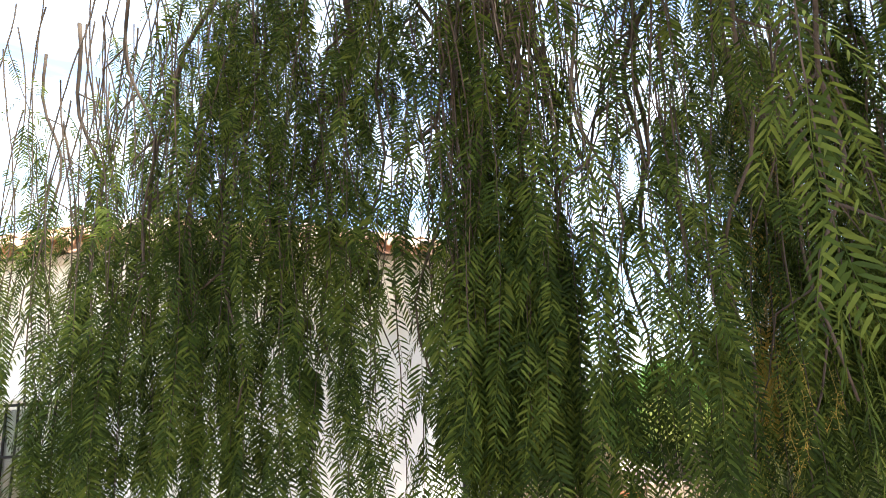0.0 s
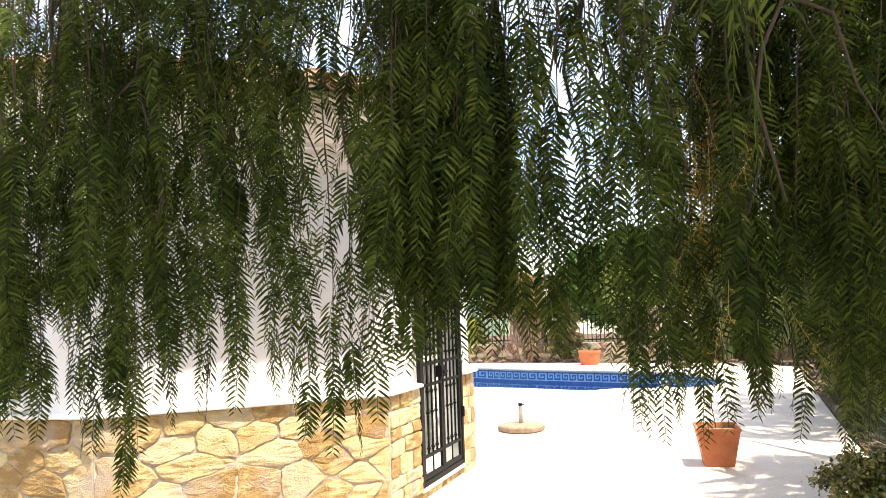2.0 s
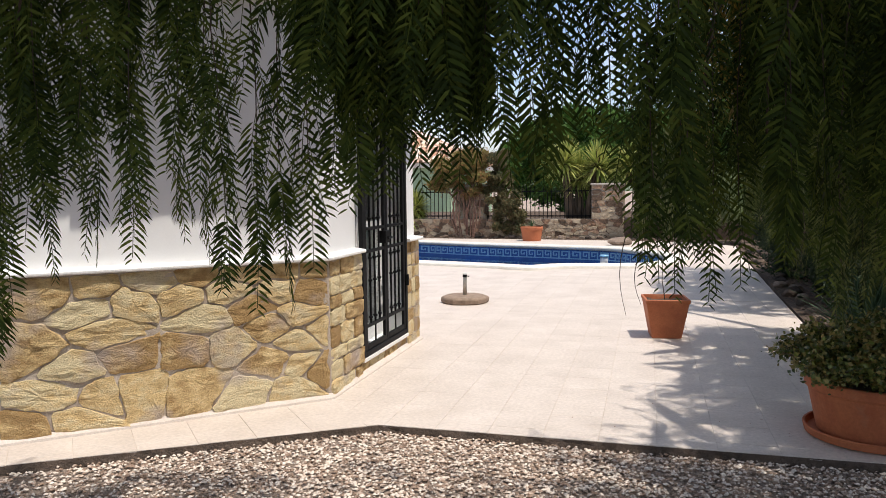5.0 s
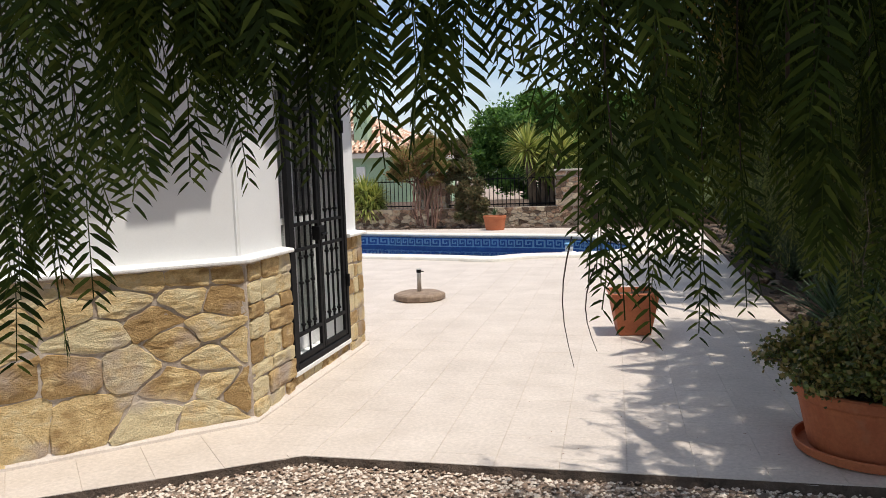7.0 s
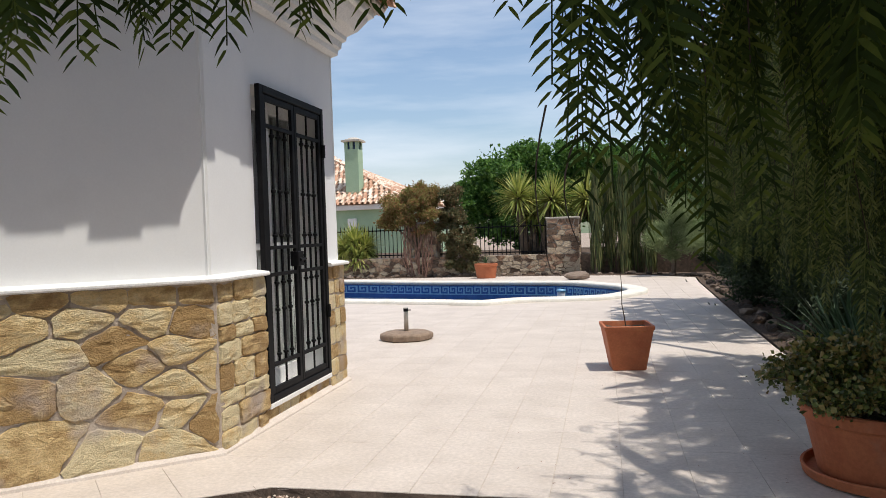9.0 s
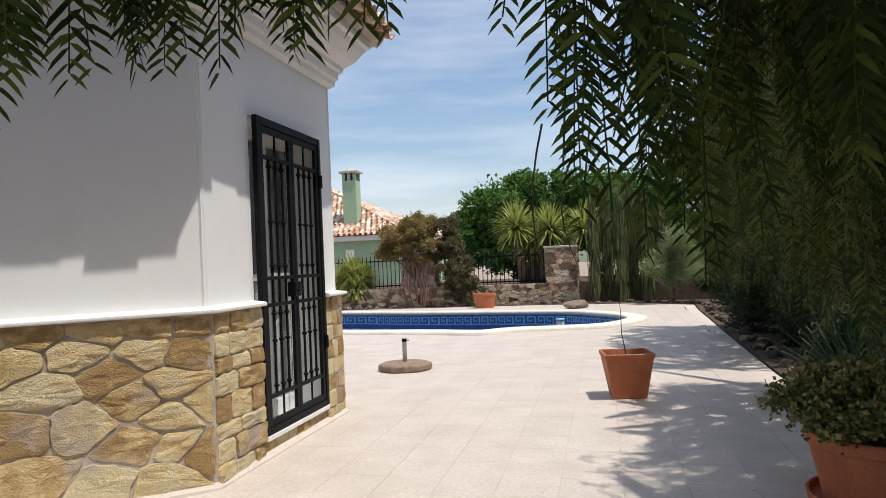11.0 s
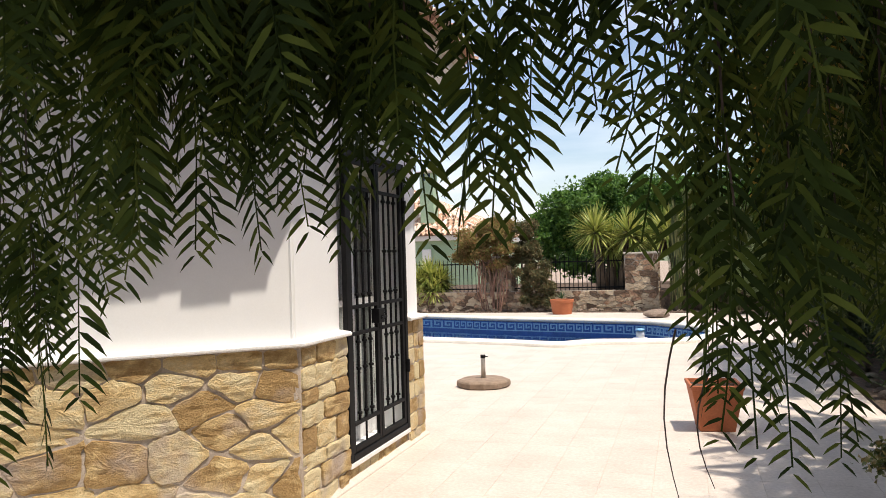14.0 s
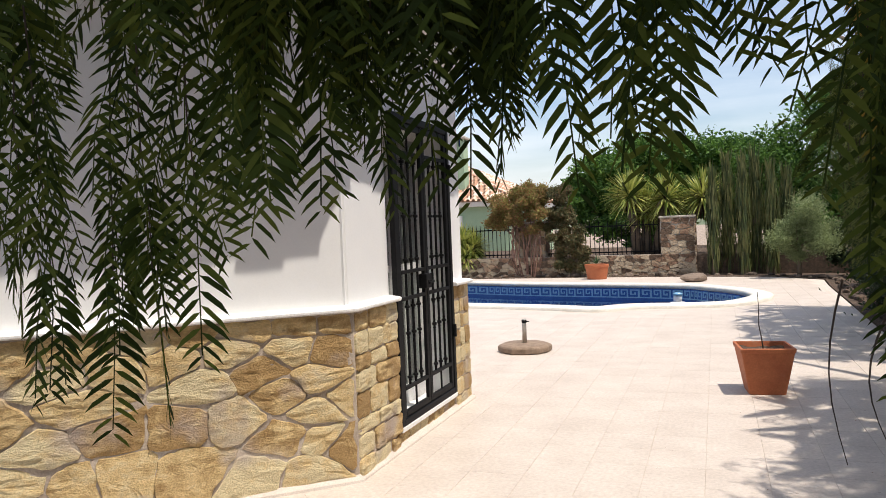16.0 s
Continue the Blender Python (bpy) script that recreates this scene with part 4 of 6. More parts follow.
leafy("bush", (-3.1, 16.75, 0.0), "russet-leaved rounded shrub on bare stems in front of the fence", "bush", [(-0.55, 0.1, 1.95, 0.55, 0.5, 0.5), (-0.1, 0.1, 2.3, 0.6, 0.5, 0.42), (0.3, 0.0, 2.05, 0.6, 0.5, 0.5), (0.55, 0.1, 2.25, 0.4, 0.45, 0.38), (-0.2, -0.1, 1.75, 0.6, 0.45, 0.4), (-0.8, 0.0, 1.6, 0.35, 0.4, 0.32), (0.3, -0.1, 1.5, 0.4, 0.35, 0.3)], 56000, 0.08, M_BUSH, 41, [((0.1, 0, 0), 0.09), ((0.1, 0, 0.7), 0.07)], shell=0.1, tight=0.72)
leafy("bush", (-2.0, 16.75, 0.0), "brown-green upright shrub beside the russet one", "bush", [(-0.05, 0.1, 2.05, 0.45, 0.45, 0.45), (-0.15, 0.1, 1.55, 0.5, 0.4, 0.45), (0.05, 0.0, 1.0, 0.5, 0.4, 0.4), (0.1, 0.0, 1.7, 0.4, 0.35, 0.45)], 30000, 0.075, M_OLIVEDARK, 40, [((0, 0, 0), 0.06), ((0, 0, 0.5), 0.05)], shell=0.2, tight=0.6)
leafy("bush", (-1.65, 16.5, 0.0), "dull green shrub spilling over the low wall", "bush", [(0.2, 0, 0.6, 0.35, 0.3, 0.4), (0.1, -0.05, 1.05, 0.42, 0.35, 0.4), (-0.35, 0, 0.8, 0.45, 0.3, 0.5), (-0.05, 0, 0.3, 0.5, 0.3, 0.3)], 26000, 0.075, M_OLIVEDARK, 42, [((0, 0, 0), 0.05), ((0, 0, 0.3), 0.04)], shell=0.1, tight=0.7)
bm = bmesh.new()
stems = thing("shrub_stems", (-2.95, 16.6, 0.0), "bundle of bare reddish stems under the russet shrub", "shrub stems")
stem_rng = random.Random(77)
for k in range(26):
    x = stem_rng.uniform(-0.5, 0.45)
    tube(bm, [(x * 0.6, stem_rng.uniform(-0.06, 0.06), 0.0), (x * 0.9 + stem_rng.uniform(-0.06, 0.06), 0.0, 0.55), (x + stem_rng.uniform(-0.1, 0.1), 0.05, 1.1), (x * 1.1 + stem_rng.uniform(-0.2, 0.2), 0.05, 1.75)], [0.017, 0.014, 0.010, 0.004], 5)
part("stem", bm, M_REDTWIG, stems, kind="stuff")
leafy("tree", (-0.3, 25.0, 0.0), "dense dark green rounded tree beyond the fence", "tree", [(0, 0, 3.0, 2.3, 1.8, 1.45), (-2.0, 0, 2.7, 1.3, 1.4, 1.05), (2.2, 0, 3.0, 1.7, 1.6, 1.4), (0.6, 0, 3.7, 1.7, 1.5, 0.8), (-1.0, 0, 3.45, 1.4, 1.4, 0.75), (-2.2, -0.3, 1.9, 1.1, 1.0, 0.9), (0.0, -0.8, 1.6, 1.8, 1.0, 1.2), (3.6, 0, 2.6, 1.4, 1.4, 1.5)], 80000, 0.17, M_GREEN, 43, [((0, 0, 0), 0.3), ((0.1, 0, 1.4), 0.22)], shell=0.55, tight=0.62)
leafy("tree", (5.5, 21.5, 0.0), "broad green garden tree at the end of the terrace", "tree", [(0, 0, 3.0, 1.8, 1.6, 1.7), (-1.8, 0, 2.4, 1.2, 1.2, 1.4), (1.8, 0, 2.8, 1.8, 1.5, 1.8), (0.6, 0, 4.2, 1.6, 1.5, 1.1), (3.8, 0, 3.0, 1.8, 1.5, 2.0), (-0.4, -0.5, 1.2, 1.8, 1.2, 1.1)], 55000, 0.15, M_GREEN, 44, [((0, 0, 0), 0.22), ((0, 0, 1.2), 0.16)], shell=0.55, tight=0.62)


def yucca(at, heads, label, seed, length=0.62):
    rng = random.Random(seed)
    ob = thing("yucca", at, label, "yucca")
    bm = bmesh.new()
    for (x, y, z) in heads:
        tube(bm, [(x * 0.5, y * 0.5, 0), (x * 0.75, y * 0.8, z * 0.5), (x, y, z)], [0.17, 0.13, 0.11], 9)
    part("trunk", bm, M_BARK, ob, smooth=True)
    for (x, y, z) in heads:
        rosette(ob, "foliage", (x, y, z), 210, length, 0.06, 0.75, 0.5, rng, M_YUCCA, "", -0.7)
        rosette(ob, "dry_skirt", (x, y, z - 0.08), 110, length * 0.75, 0.04, 3.0, 1.6, rng, M_TWIG, "dead brown hanging blades", -1.3)
    return ob


yucca((0.2, 17.3, 0.5), [(-0.39, 0, 1.62), (0.55, 0, 1.5), (1.5, 0.2, 1.5), (0.0, 0.3, 1.15)], "yellow-green yucca with several heads on thick brown stems", 51, 0.86)
yucca((-4.95, 16.95, 0.5), [(0.0, 0, 0.5), (0.3, 0.1, 0.35), (-0.3, 0.0, 0.3), (0.1, -0.1, 0.1)], "small bright green yucca by the fence", 52, 0.62)


def column_plant(at, height, radius, seed):
    rng = random.Random(seed)
    ob = thing("columnar_shrub", at, "dark green upright columnar shrub with long drooping blades", "shrub", "columnar shrubs")
    bm = bmesh.new()
    tube(bm, [(0, 0, 0), (0.02, 0, height * 0.6), (0, 0, height)], [0.09, 0.07, 0.03], 7)
    part("trunk", bm, M_BARK, ob)
    verts, faces = [], []
    for k in range(850):
        a, z = rng.uniform(0, 6.283), rng.uniform(0.05, 1.0) * height
        r = radius * rng.uniform(0.3, 1) * (1.0 if z < height * 0.8 else 0.6)
        blade(verts, faces, (math.cos(a) * r, math.sin(a) * r, z + 0.2), (math.cos(a) * 0.12, math.sin(a) * 0.12, 0.9 if rng.random() < 0.35 else -0.9), 0.42 * rng.uniform(0.5, 1.2), 0.035, 0.6, rng, 3)
    raw("foliage", verts, faces, [M_COLUMN], ob, "", "stuff")
    return ob


for k, (x, y, h, r) in enumerate([(1.95, 16.3, 2.3, 0.17), (2.3, 16.7, 2.7, 0.2), (2.65, 16.2, 2.6, 0.17), (2.95, 16.6, 2.8, 0.2), (3.3, 16.3, 2.4, 0.17), (3.7, 16.9, 2.3, 0.2)]):
    column_plant((x, y, 0), h, r, 60 + k)
leafy("bush", (3.8, 15.3, 0), "silvery green olive shrub", "bush", [(0, 0, 1.35, 0.5, 0.5, 0.5), (0.4, 0, 0.9, 0.5, 0.5, 0.5), (-0.25, 0, 0.85, 0.4, 0.4, 0.45)], 26000, 0.065, M_OLIVE, 45, [((0, 0, 0), 0.06), ((0, 0, 0.6), 0.04)], narrow=0.3)
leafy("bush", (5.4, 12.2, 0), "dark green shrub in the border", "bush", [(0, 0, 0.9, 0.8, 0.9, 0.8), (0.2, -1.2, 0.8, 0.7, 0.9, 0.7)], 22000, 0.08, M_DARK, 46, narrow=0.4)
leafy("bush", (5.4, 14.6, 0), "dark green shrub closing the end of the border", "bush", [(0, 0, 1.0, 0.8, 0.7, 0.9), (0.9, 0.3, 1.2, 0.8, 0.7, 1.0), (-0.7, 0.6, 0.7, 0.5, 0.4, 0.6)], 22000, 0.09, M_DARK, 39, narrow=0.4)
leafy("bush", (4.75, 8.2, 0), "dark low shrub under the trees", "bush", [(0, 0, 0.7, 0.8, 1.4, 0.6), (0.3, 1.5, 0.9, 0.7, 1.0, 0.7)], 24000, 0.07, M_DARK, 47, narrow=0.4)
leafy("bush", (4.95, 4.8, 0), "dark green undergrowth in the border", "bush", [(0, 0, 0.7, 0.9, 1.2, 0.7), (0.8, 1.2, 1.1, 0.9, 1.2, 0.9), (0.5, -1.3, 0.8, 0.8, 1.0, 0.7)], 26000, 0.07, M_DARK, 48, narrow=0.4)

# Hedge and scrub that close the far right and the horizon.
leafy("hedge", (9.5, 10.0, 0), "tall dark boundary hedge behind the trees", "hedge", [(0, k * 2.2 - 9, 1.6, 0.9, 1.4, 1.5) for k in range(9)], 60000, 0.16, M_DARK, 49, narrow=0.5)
bm = bmesh.new()
hill_rng = random.Random(8)
ridge = [(-260 + 12 * k, 240 + 25 * math.sin(k * 0.4), 9 + 4 * math.sin(k * 0.35) + hill_rng.uniform(-0.8, 0.8)) for k in range(46)]
lo_v = [bm.verts.new((x, y - 70, -1)) for x, y, z in ridge]
hi_v = [bm.verts.new((x, y, z)) for x, y, z in ridge]
bk_v = [bm.verts.new((x, y + 40, -1)) for x, y, z in ridge]
for k in range(45):
    bm.faces.new((lo_v[k], lo_v[k + 1], hi_v[k + 1], hi_v[k]))
    bm.faces.new((hi_v[k], hi_v[k + 1], bk_v[k + 1], bk_v[k]))
put_mesh("backdrop", bm, M_HILL, kind="structure", label="low hazy scrub hills")

# Garden soil of the border and its edging rocks.
bm = bmesh.new()
border = [(3.85, -0.9), (3.81, 3.9), (3.89, 6.5), (4.13, 12.9), (4.24, 14.45), (3.302, 15.62), (3.302, 16.7), (10.5, 16.7), (10.5, -0.9)]
rng = random.Random(71)
prism(bm, border, -0.1, 0.0)
put_mesh("border_bed", bm, M_SOIL, kind="structure")


def rock(rng, r):
    bm = bmesh.new()
    bmesh.ops.create_icosphere(bm, subdivisions=2, radius=r)
    off = Vector((rng.uniform(0, 50), rng.uniform(0, 50), 0))
    for v in bm.verts:
        v.co *= 1 + 0.45 * noise.noise(v.co / r * 0.9 + off) + 0.15 * noise.noise(v.co / r * 2.5 + off)
        v.co.z *= 0.65
    return bm


rock_meshes = []
for k in range(7):
    bm = rock(rng, 0.12)
    me = bpy.data.meshes.new("rock")
    bm.to_mesh(me)
    bm.free()
    me.materials.append(M_ROCK)
    rock_meshes.append(me)
edge_line = [(3.95, 3.3), (3.95, 5.0), (4.02, 7.0), (4.15, 10.0), (4.28, 13.0), (4.35, 14.5), (3.4, 15.8), (2.0, 16.1), (0.3, 16.35), (-3.0, 16.45), (-7.0, 16.48)]
for a, b in zip(edge_line, edge_line[1:]):
    steps = int(math.dist(a, b) / 0.27)
    for k in range(steps):
        t = k / steps
        ob = new("rock", rock_meshes[rng.randrange(7)])
        s = rng.uniform(0.4, 0.85) if b[1] < 14 else rng.uniform(0.4, 1.0)
        ob.matrix_basis = pose(a[0] + (b[0] - a[0]) * t + rng.uniform(-0.02, 0.16), a[1] + (b[1] - a[1]) * t + rng.uniform(-0.05, 0.05), 0.03 * s, 0, 0, rng.uniform(0, 360)) @ Matrix.Scale(s, 4)
        tagged(ob, "rough grey-brown edging rock of the planted border", "rock", "edging rocks")
for k in range(14):
    ob = new("rock", rock_meshes[rng.randrange(7)])
    s = rng.uniform(0.7, 1.4)
    ob.matrix_basis = pose(rng.uniform(4.2, 5.2), rng.uniform(1.8, 5.5), 0.05 * s, 0, 0, rng.uniform(0, 360)) @ Matrix.Scale(s, 4)
    tagged(ob, "rough grey-brown rock in the planted border", "rock", "border rocks")
ob = new("rock", rock_meshes[2])
ob.matrix_basis = pose(1.5, 14.3, 0.09, 0, 0, 20) @ Matrix.Diagonal((2.6, 1.4, 1.3, 1))
tagged(ob, "brown rock standing on the terrace by the pool", "rock")

for k, (x, y) in enumerate([(4.05, 2.1), (4.35, 1.5), (4.15, 3.0), (4.6, 2.4), (5.2, 2.3), (4.3, 0.9)]):
    ob = thing("sword_plant", (x, y, 0.0), "clump of narrow dark green sword-shaped blades", "plant", "sword plants")
    rosette(ob, "foliage", (0, 0, 0.0), 60, 0.78, 0.035, 0.65, 0.35, random.Random(80 + k), M_AGAVE, "", 0.5)

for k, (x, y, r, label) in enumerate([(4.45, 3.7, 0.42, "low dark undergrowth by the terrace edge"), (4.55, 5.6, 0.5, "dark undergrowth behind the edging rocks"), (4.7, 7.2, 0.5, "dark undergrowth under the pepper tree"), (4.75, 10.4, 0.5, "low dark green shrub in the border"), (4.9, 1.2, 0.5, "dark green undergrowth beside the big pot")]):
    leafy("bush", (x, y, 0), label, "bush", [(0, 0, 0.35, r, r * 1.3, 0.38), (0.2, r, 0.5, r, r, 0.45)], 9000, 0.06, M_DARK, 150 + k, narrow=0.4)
rng = random.Random(99)
verts, faces = leaf_cluster([(rng.uniform(3.9, 5.6), rng.uniform(-0.8, 9.0), 0.008) for _ in range(5000)], rng, 0.04, narrow=0.35)
tagged(raw("leaf_litter", [(x, y, max(0.003, 0.012 + (z - 0.008) * 0.25)) for x, y, z in verts], faces, [M_REDTWIG]), "dry reddish-brown leaf litter on the border soil", "leaf litter", kind="stuff")

verts, faces = leaf_cluster([(rng.uniform(1.6, 3.8), rng.uniform(-0.4, 6.5), 0.0) for _ in range(260)], rng, 0.022, narrow=0.25)
tagged(raw("fallen_leaflets", [(x, y, 0.002 + abs(z) * 0.12) for x, y, z in verts], faces, [M_REDTWIG]), "a few dry fallen leaflets scattered on the terrace under the trees", "leaf litter", kind="stuff")

# ---- the neighbour's house ----
nb = thing("neighbour_house", (0, 0, 0), "pale green neighbouring house with a clay tile roof and chimney", "house")
bm = bmesh.new()
box(bm, (-17.0, 28.6, -0.1), (-6.6, 38.0, 2.38))
part("wall", bm, M_GREENWALL, nb, "pale green rendered walls")
bm = bmesh.new()
box(bm, (-17.3, 28.3, 2.38), (-6.3, 38.3, 2.61), bevel=0.02)
part("eave_trim", bm, M_TRIM, nb, "pale eave moulding")
bm = bmesh.new()
for x in (-9.0,):
    box(bm, (x - 0.2, 28.45, 0.2), (x + 0.2, 28.61, 2.0), bevel=0.02)
part("downpipe", bm, M_TRIM, nb, "white upright post")
nroof = tagged(new("roof"), "mottled clay tile hipped roof")
nroof.parent = nb
cx0, cx1, cy0, cy1, ztop = -17.4, -6.2, 28.2, 38.4, 5.6
corners = [Vector((cx0, cy0, 2.63)), Vector((cx1, cy0, 2.63)), Vector((cx1, cy1, 2.63)), Vector((cx0, cy1, 2.63))]
apex = Vector(((cx0 + cx1) / 2, (cy0 + cy1) / 2, ztop - 0.3))
bm = bmesh.new()
vs = [bm.verts.new(c) for c in corners]
t = bm.verts.new(apex)
for k in range(4):
    bm.faces.new((vs[k], vs[(k + 1) % 4], t))
bm.faces.new(vs[::-1])
nroof_deck = put_mesh("roof_deck", bm, M_ROOF, nroof)
rng = random.Random(12)
for k in (0, 1):
    barrel_tiles(nroof, corners[k], corners[(k + 1) % 4], apex, 17, rng, 0.26, 0.42, 0.05)
chim = tagged(new("chimney"), "pale green chimney with a tiled vented cap")
chim.parent = nb
chim.location = (-9.12, 29.4, 0.25)
bm = bmesh.new()
box(bm, (-0.33, -0.33, 2.9), (0.33, 0.33, 4.95), bevel=0.01)
part("shaft", bm, M_GREENWALL, chim)
bm = bmesh.new()
# Solid block whose dark colour stands for shade inside the vented cap.
box(bm, (-0.2, -0.2, 4.95), (0.2, 0.2, 5.3))
part("flue", bm, M_NAVY, chim, "solid dark block for the shaded chimney opening")
for x in (-0.26, 0, 0.26):
    for y in (-0.26, 0.26):
        bm = bmesh.new()
        box(bm, (x - 0.07, y - 0.07, 4.95), (x + 0.07, y + 0.07, 5.3))
        part("post", bm, M_GREENWALL, chim)
bm = bmesh.new()
prism(bm, [(-0.45, -0.45), (0.45, -0.45), (0.45, 0.45), (-0.45, 0.45)], 5.3, 5.38)
lathe(bm, [(0.42, 5.38), (0.40, 5.42), (0.25, 5.47), (0.2, 5.5)], 12)
part("cap", bm, M_MORTAR, chim, "pale mortared cap")

# ---- pepper trees ----
def frond(verts, faces, base, down, side, length, pairs, leaf, rng, fine):
    """One feathery leaf: a thin rib with pairs of narrow leaflets that slope towards its tip."""
    d, s = Vector(down).normalized(), Vector(side).normalized()
    p = Vector(base)
    step = length / pairs
    nrm = d.cross(s).normalized()
    pts = []
    bend = rng.uniform(-0.05, 0.05)
    for k in range(pairs + 1):
        pts.append((p.copy(), d.copy()))
        p = p + d * step
        d = (d + Vector((0, 0, -0.10)) + s * bend).normalized()
    s = s - d * s.dot(d)
    s.normalize()
    w = 0.0011
    o = len(verts)
    for q, dd in (pts[0], pts[len(pts) // 2], pts[-1]):
        verts += [tuple(q + s * w), tuple(q - s * w * 0.5 + nrm * w), tuple(q - s * w * 0.5 - nrm * w)]
    for r in (0, 3):
        for k in range(3):
            faces.append((o + r + k, o + r + (k + 1) % 3, o + r + 3 + (k + 1) % 3, o + r + 3 + k))
    for k, (q, dd) in enumerate(pts):
        t = k / pairs
        if t < 0.1:
            continue
        L0 = leaf * (0.62 + 0.5 * math.sin(math.pi * min(1, 0.15 + t * 0.85)))
        for sgn in (-1, 1):
            if rng.random() < 0.05:
                continue
            L = L0 * rng.uniform(0.92, 1.07)
            out = (s * sgn * rng.uniform(0.8, 0.92) + dd * rng.uniform(0.42, 0.6) + nrm * rng.uniform(-0.14, 0.14)).normalized()
            wide = (dd - out * dd.dot(out)).normalized()
            wide = (wide + nrm * rng.uniform(-0.35, 0.35)).normalized()
            b = q + dd * rng.uniform(-0.1, 0.1) * step + (dd * step * 0.35 if sgn > 0 else Vector())
            ww = L * 0.082
            o = len(verts)
            tipd = out + Vector((0, 0, -0.22))
            if fine:
                m1, m2, tip = b + out * L * 0.22, b + (out + tipd) * 0.5 * L * 0.62, b + tipd.normalized() * L
                verts += [tuple(b), tuple(m1 + wide * ww * 0.9), tuple(m2 + wide * ww * 0.8), tuple(tip), tuple(m2 - wide * ww * 0.8), tuple(m1 - wide * ww * 0.9)]
                faces += [(o, o + 1, o + 5), (o + 1, o + 2, o + 4, o + 5), (o + 2, o + 3, o + 4)]
            else:
                m1, tip = b + out * L * 0.4, b + tipd.normalized() * L
                verts += [tuple(b), tuple(m1 + wide * ww * 1.2), tuple(tip), tuple(m1 - wide * ww * 1.2)]
                faces += [(o, o + 1, o + 2, o + 3)]


def hanging_branch_mesh(seed, length, fine, leaf=0.056, gap=0.05, leafy_to=9.0, thinning=1.6, spread=0.5):
    """A hanging twig, its tip at the origin, with fronds all along it."""
    rng = random.Random(seed)
    verts, faces = [], []
    pts = []
    x = y = 0.0
    steps = int(length / 0.1)
    ph = rng.uniform(0, 6)
    for k in range(steps + 1):
        z = 0.16 + k * (length - 0.16) / steps
        pts.append(Vector((0.035 * math.sin(ph + z * 3.1) * z + rng.uniform(-0.004, 0.004), 0.035 * math.cos(ph * 1.7 + z * 2.6) * z, z)))
    index = []
    o = len(verts)
    for k, p in enumerate(pts):
        r = 0.0012 + 0.0035 * k / steps
        for j in range(3):
            verts.append((p.x + r * math.cos(2.094 * j), p.y + r * math.sin(2.094 * j), p.z))
    for k in range(steps):
        for j in range(3):
            a, b = o + 3 * k + j, o + 3 * k + (j + 1) % 3
            faces.append((a, b, b + 3, a + 3))
    index += [1] * len(faces)
    n0 = len(faces)
    yaw = rng.uniform(0, 6.28)
    frond(verts, faces, pts[0], (0.1 * math.cos(yaw), 0.1 * math.sin(yaw), -1), (math.cos(yaw + 1.5), math.sin(yaw + 1.5), 0), 0.23, 12, leaf, rng, fine)
    z, k = 0.20, 0
    while z < min(leafy_to, length - 0.05):
        a = yaw + k * 2.4 + rng.uniform(-0.5, 0.5)
        i = min(steps - 1, max(0, int((z - 0.16) / (length - 0.16) * steps)))
        p = pts[i].lerp(pts[i + 1], rng.random())
        out = Vector((math.cos(a), math.sin(a), 0))
        tilt = rng.uniform(0.3, 1.0) * min(1.0, 0.25 + z * 1.1) * spread * min(2.2, 0.8 + 0.9 * z)
        d = out * tilt + Vector((0, 0, -rng.uniform(0.6, 1.0)))
        side = Vector((-math.sin(a), math.cos(a), rng.uniform(-0.3, 0.3)))
        frond(verts, faces, p, d, side, rng.uniform(0.17, 0.27), rng.randint(9, 13), leaf * rng.uniform(0.8, 1.1), rng, fine)
        z += gap * rng.uniform(0.6, 1.4) * (1.0 + thinning * max(0.0, z - 0.5))
        k += 1
    index += [0] * (len(faces) - n0)
    me = bpy.data.meshes.new("hanging_branch")
    me.from_pydata(verts, [], faces)
    me.materials.append(M_LEAF)
    me.materials.append(M_TWIG)
    me.polygons.foreach_set("material_index", index)
    me.update()
    return me


LOW = [hanging_branch_mesh(400 + k, 2.1 + 0.1 * (k % 3), True, gap=0.062, leafy_to=1.0 + 0.22 * k, thinning=3.0) for k in range(5)]
SHORT = [hanging_branch_mesh(450 + k, 2.0, True, gap=0.05, leafy_to=0.4 + 0.07 * k, thinning=1.0) for k in range(4)]
HIGH = [hanging_branch_mesh(500 + k, 1.3 + 0.15 * (k % 3), True, leaf=0.05, gap=0.065, thinning=0.4, spread=1.1) for k in range(4)]
FINE = [hanging_branch_mesh(100 + k, 1.7 + 0.12 * (k % 4), True, thinning=2.2) for k in range(9)]
SMALL = [hanging_branch_mesh(700 + k, 1.7 + 0.1 * (k % 3), True, leaf=0.041, gap=0.045, thinning=2.0) for k in range(5)]
DENSE = [hanging_branch_mesh(300 + k, 1.25, False, 0.062, 0.012) for k in range(4)]
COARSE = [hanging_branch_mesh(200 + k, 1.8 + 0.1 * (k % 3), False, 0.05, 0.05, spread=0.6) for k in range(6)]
# These coarse sprays carry the brightened, sunlit leaf colour.
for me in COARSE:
    me.materials[0] = M_LEAF_LIT


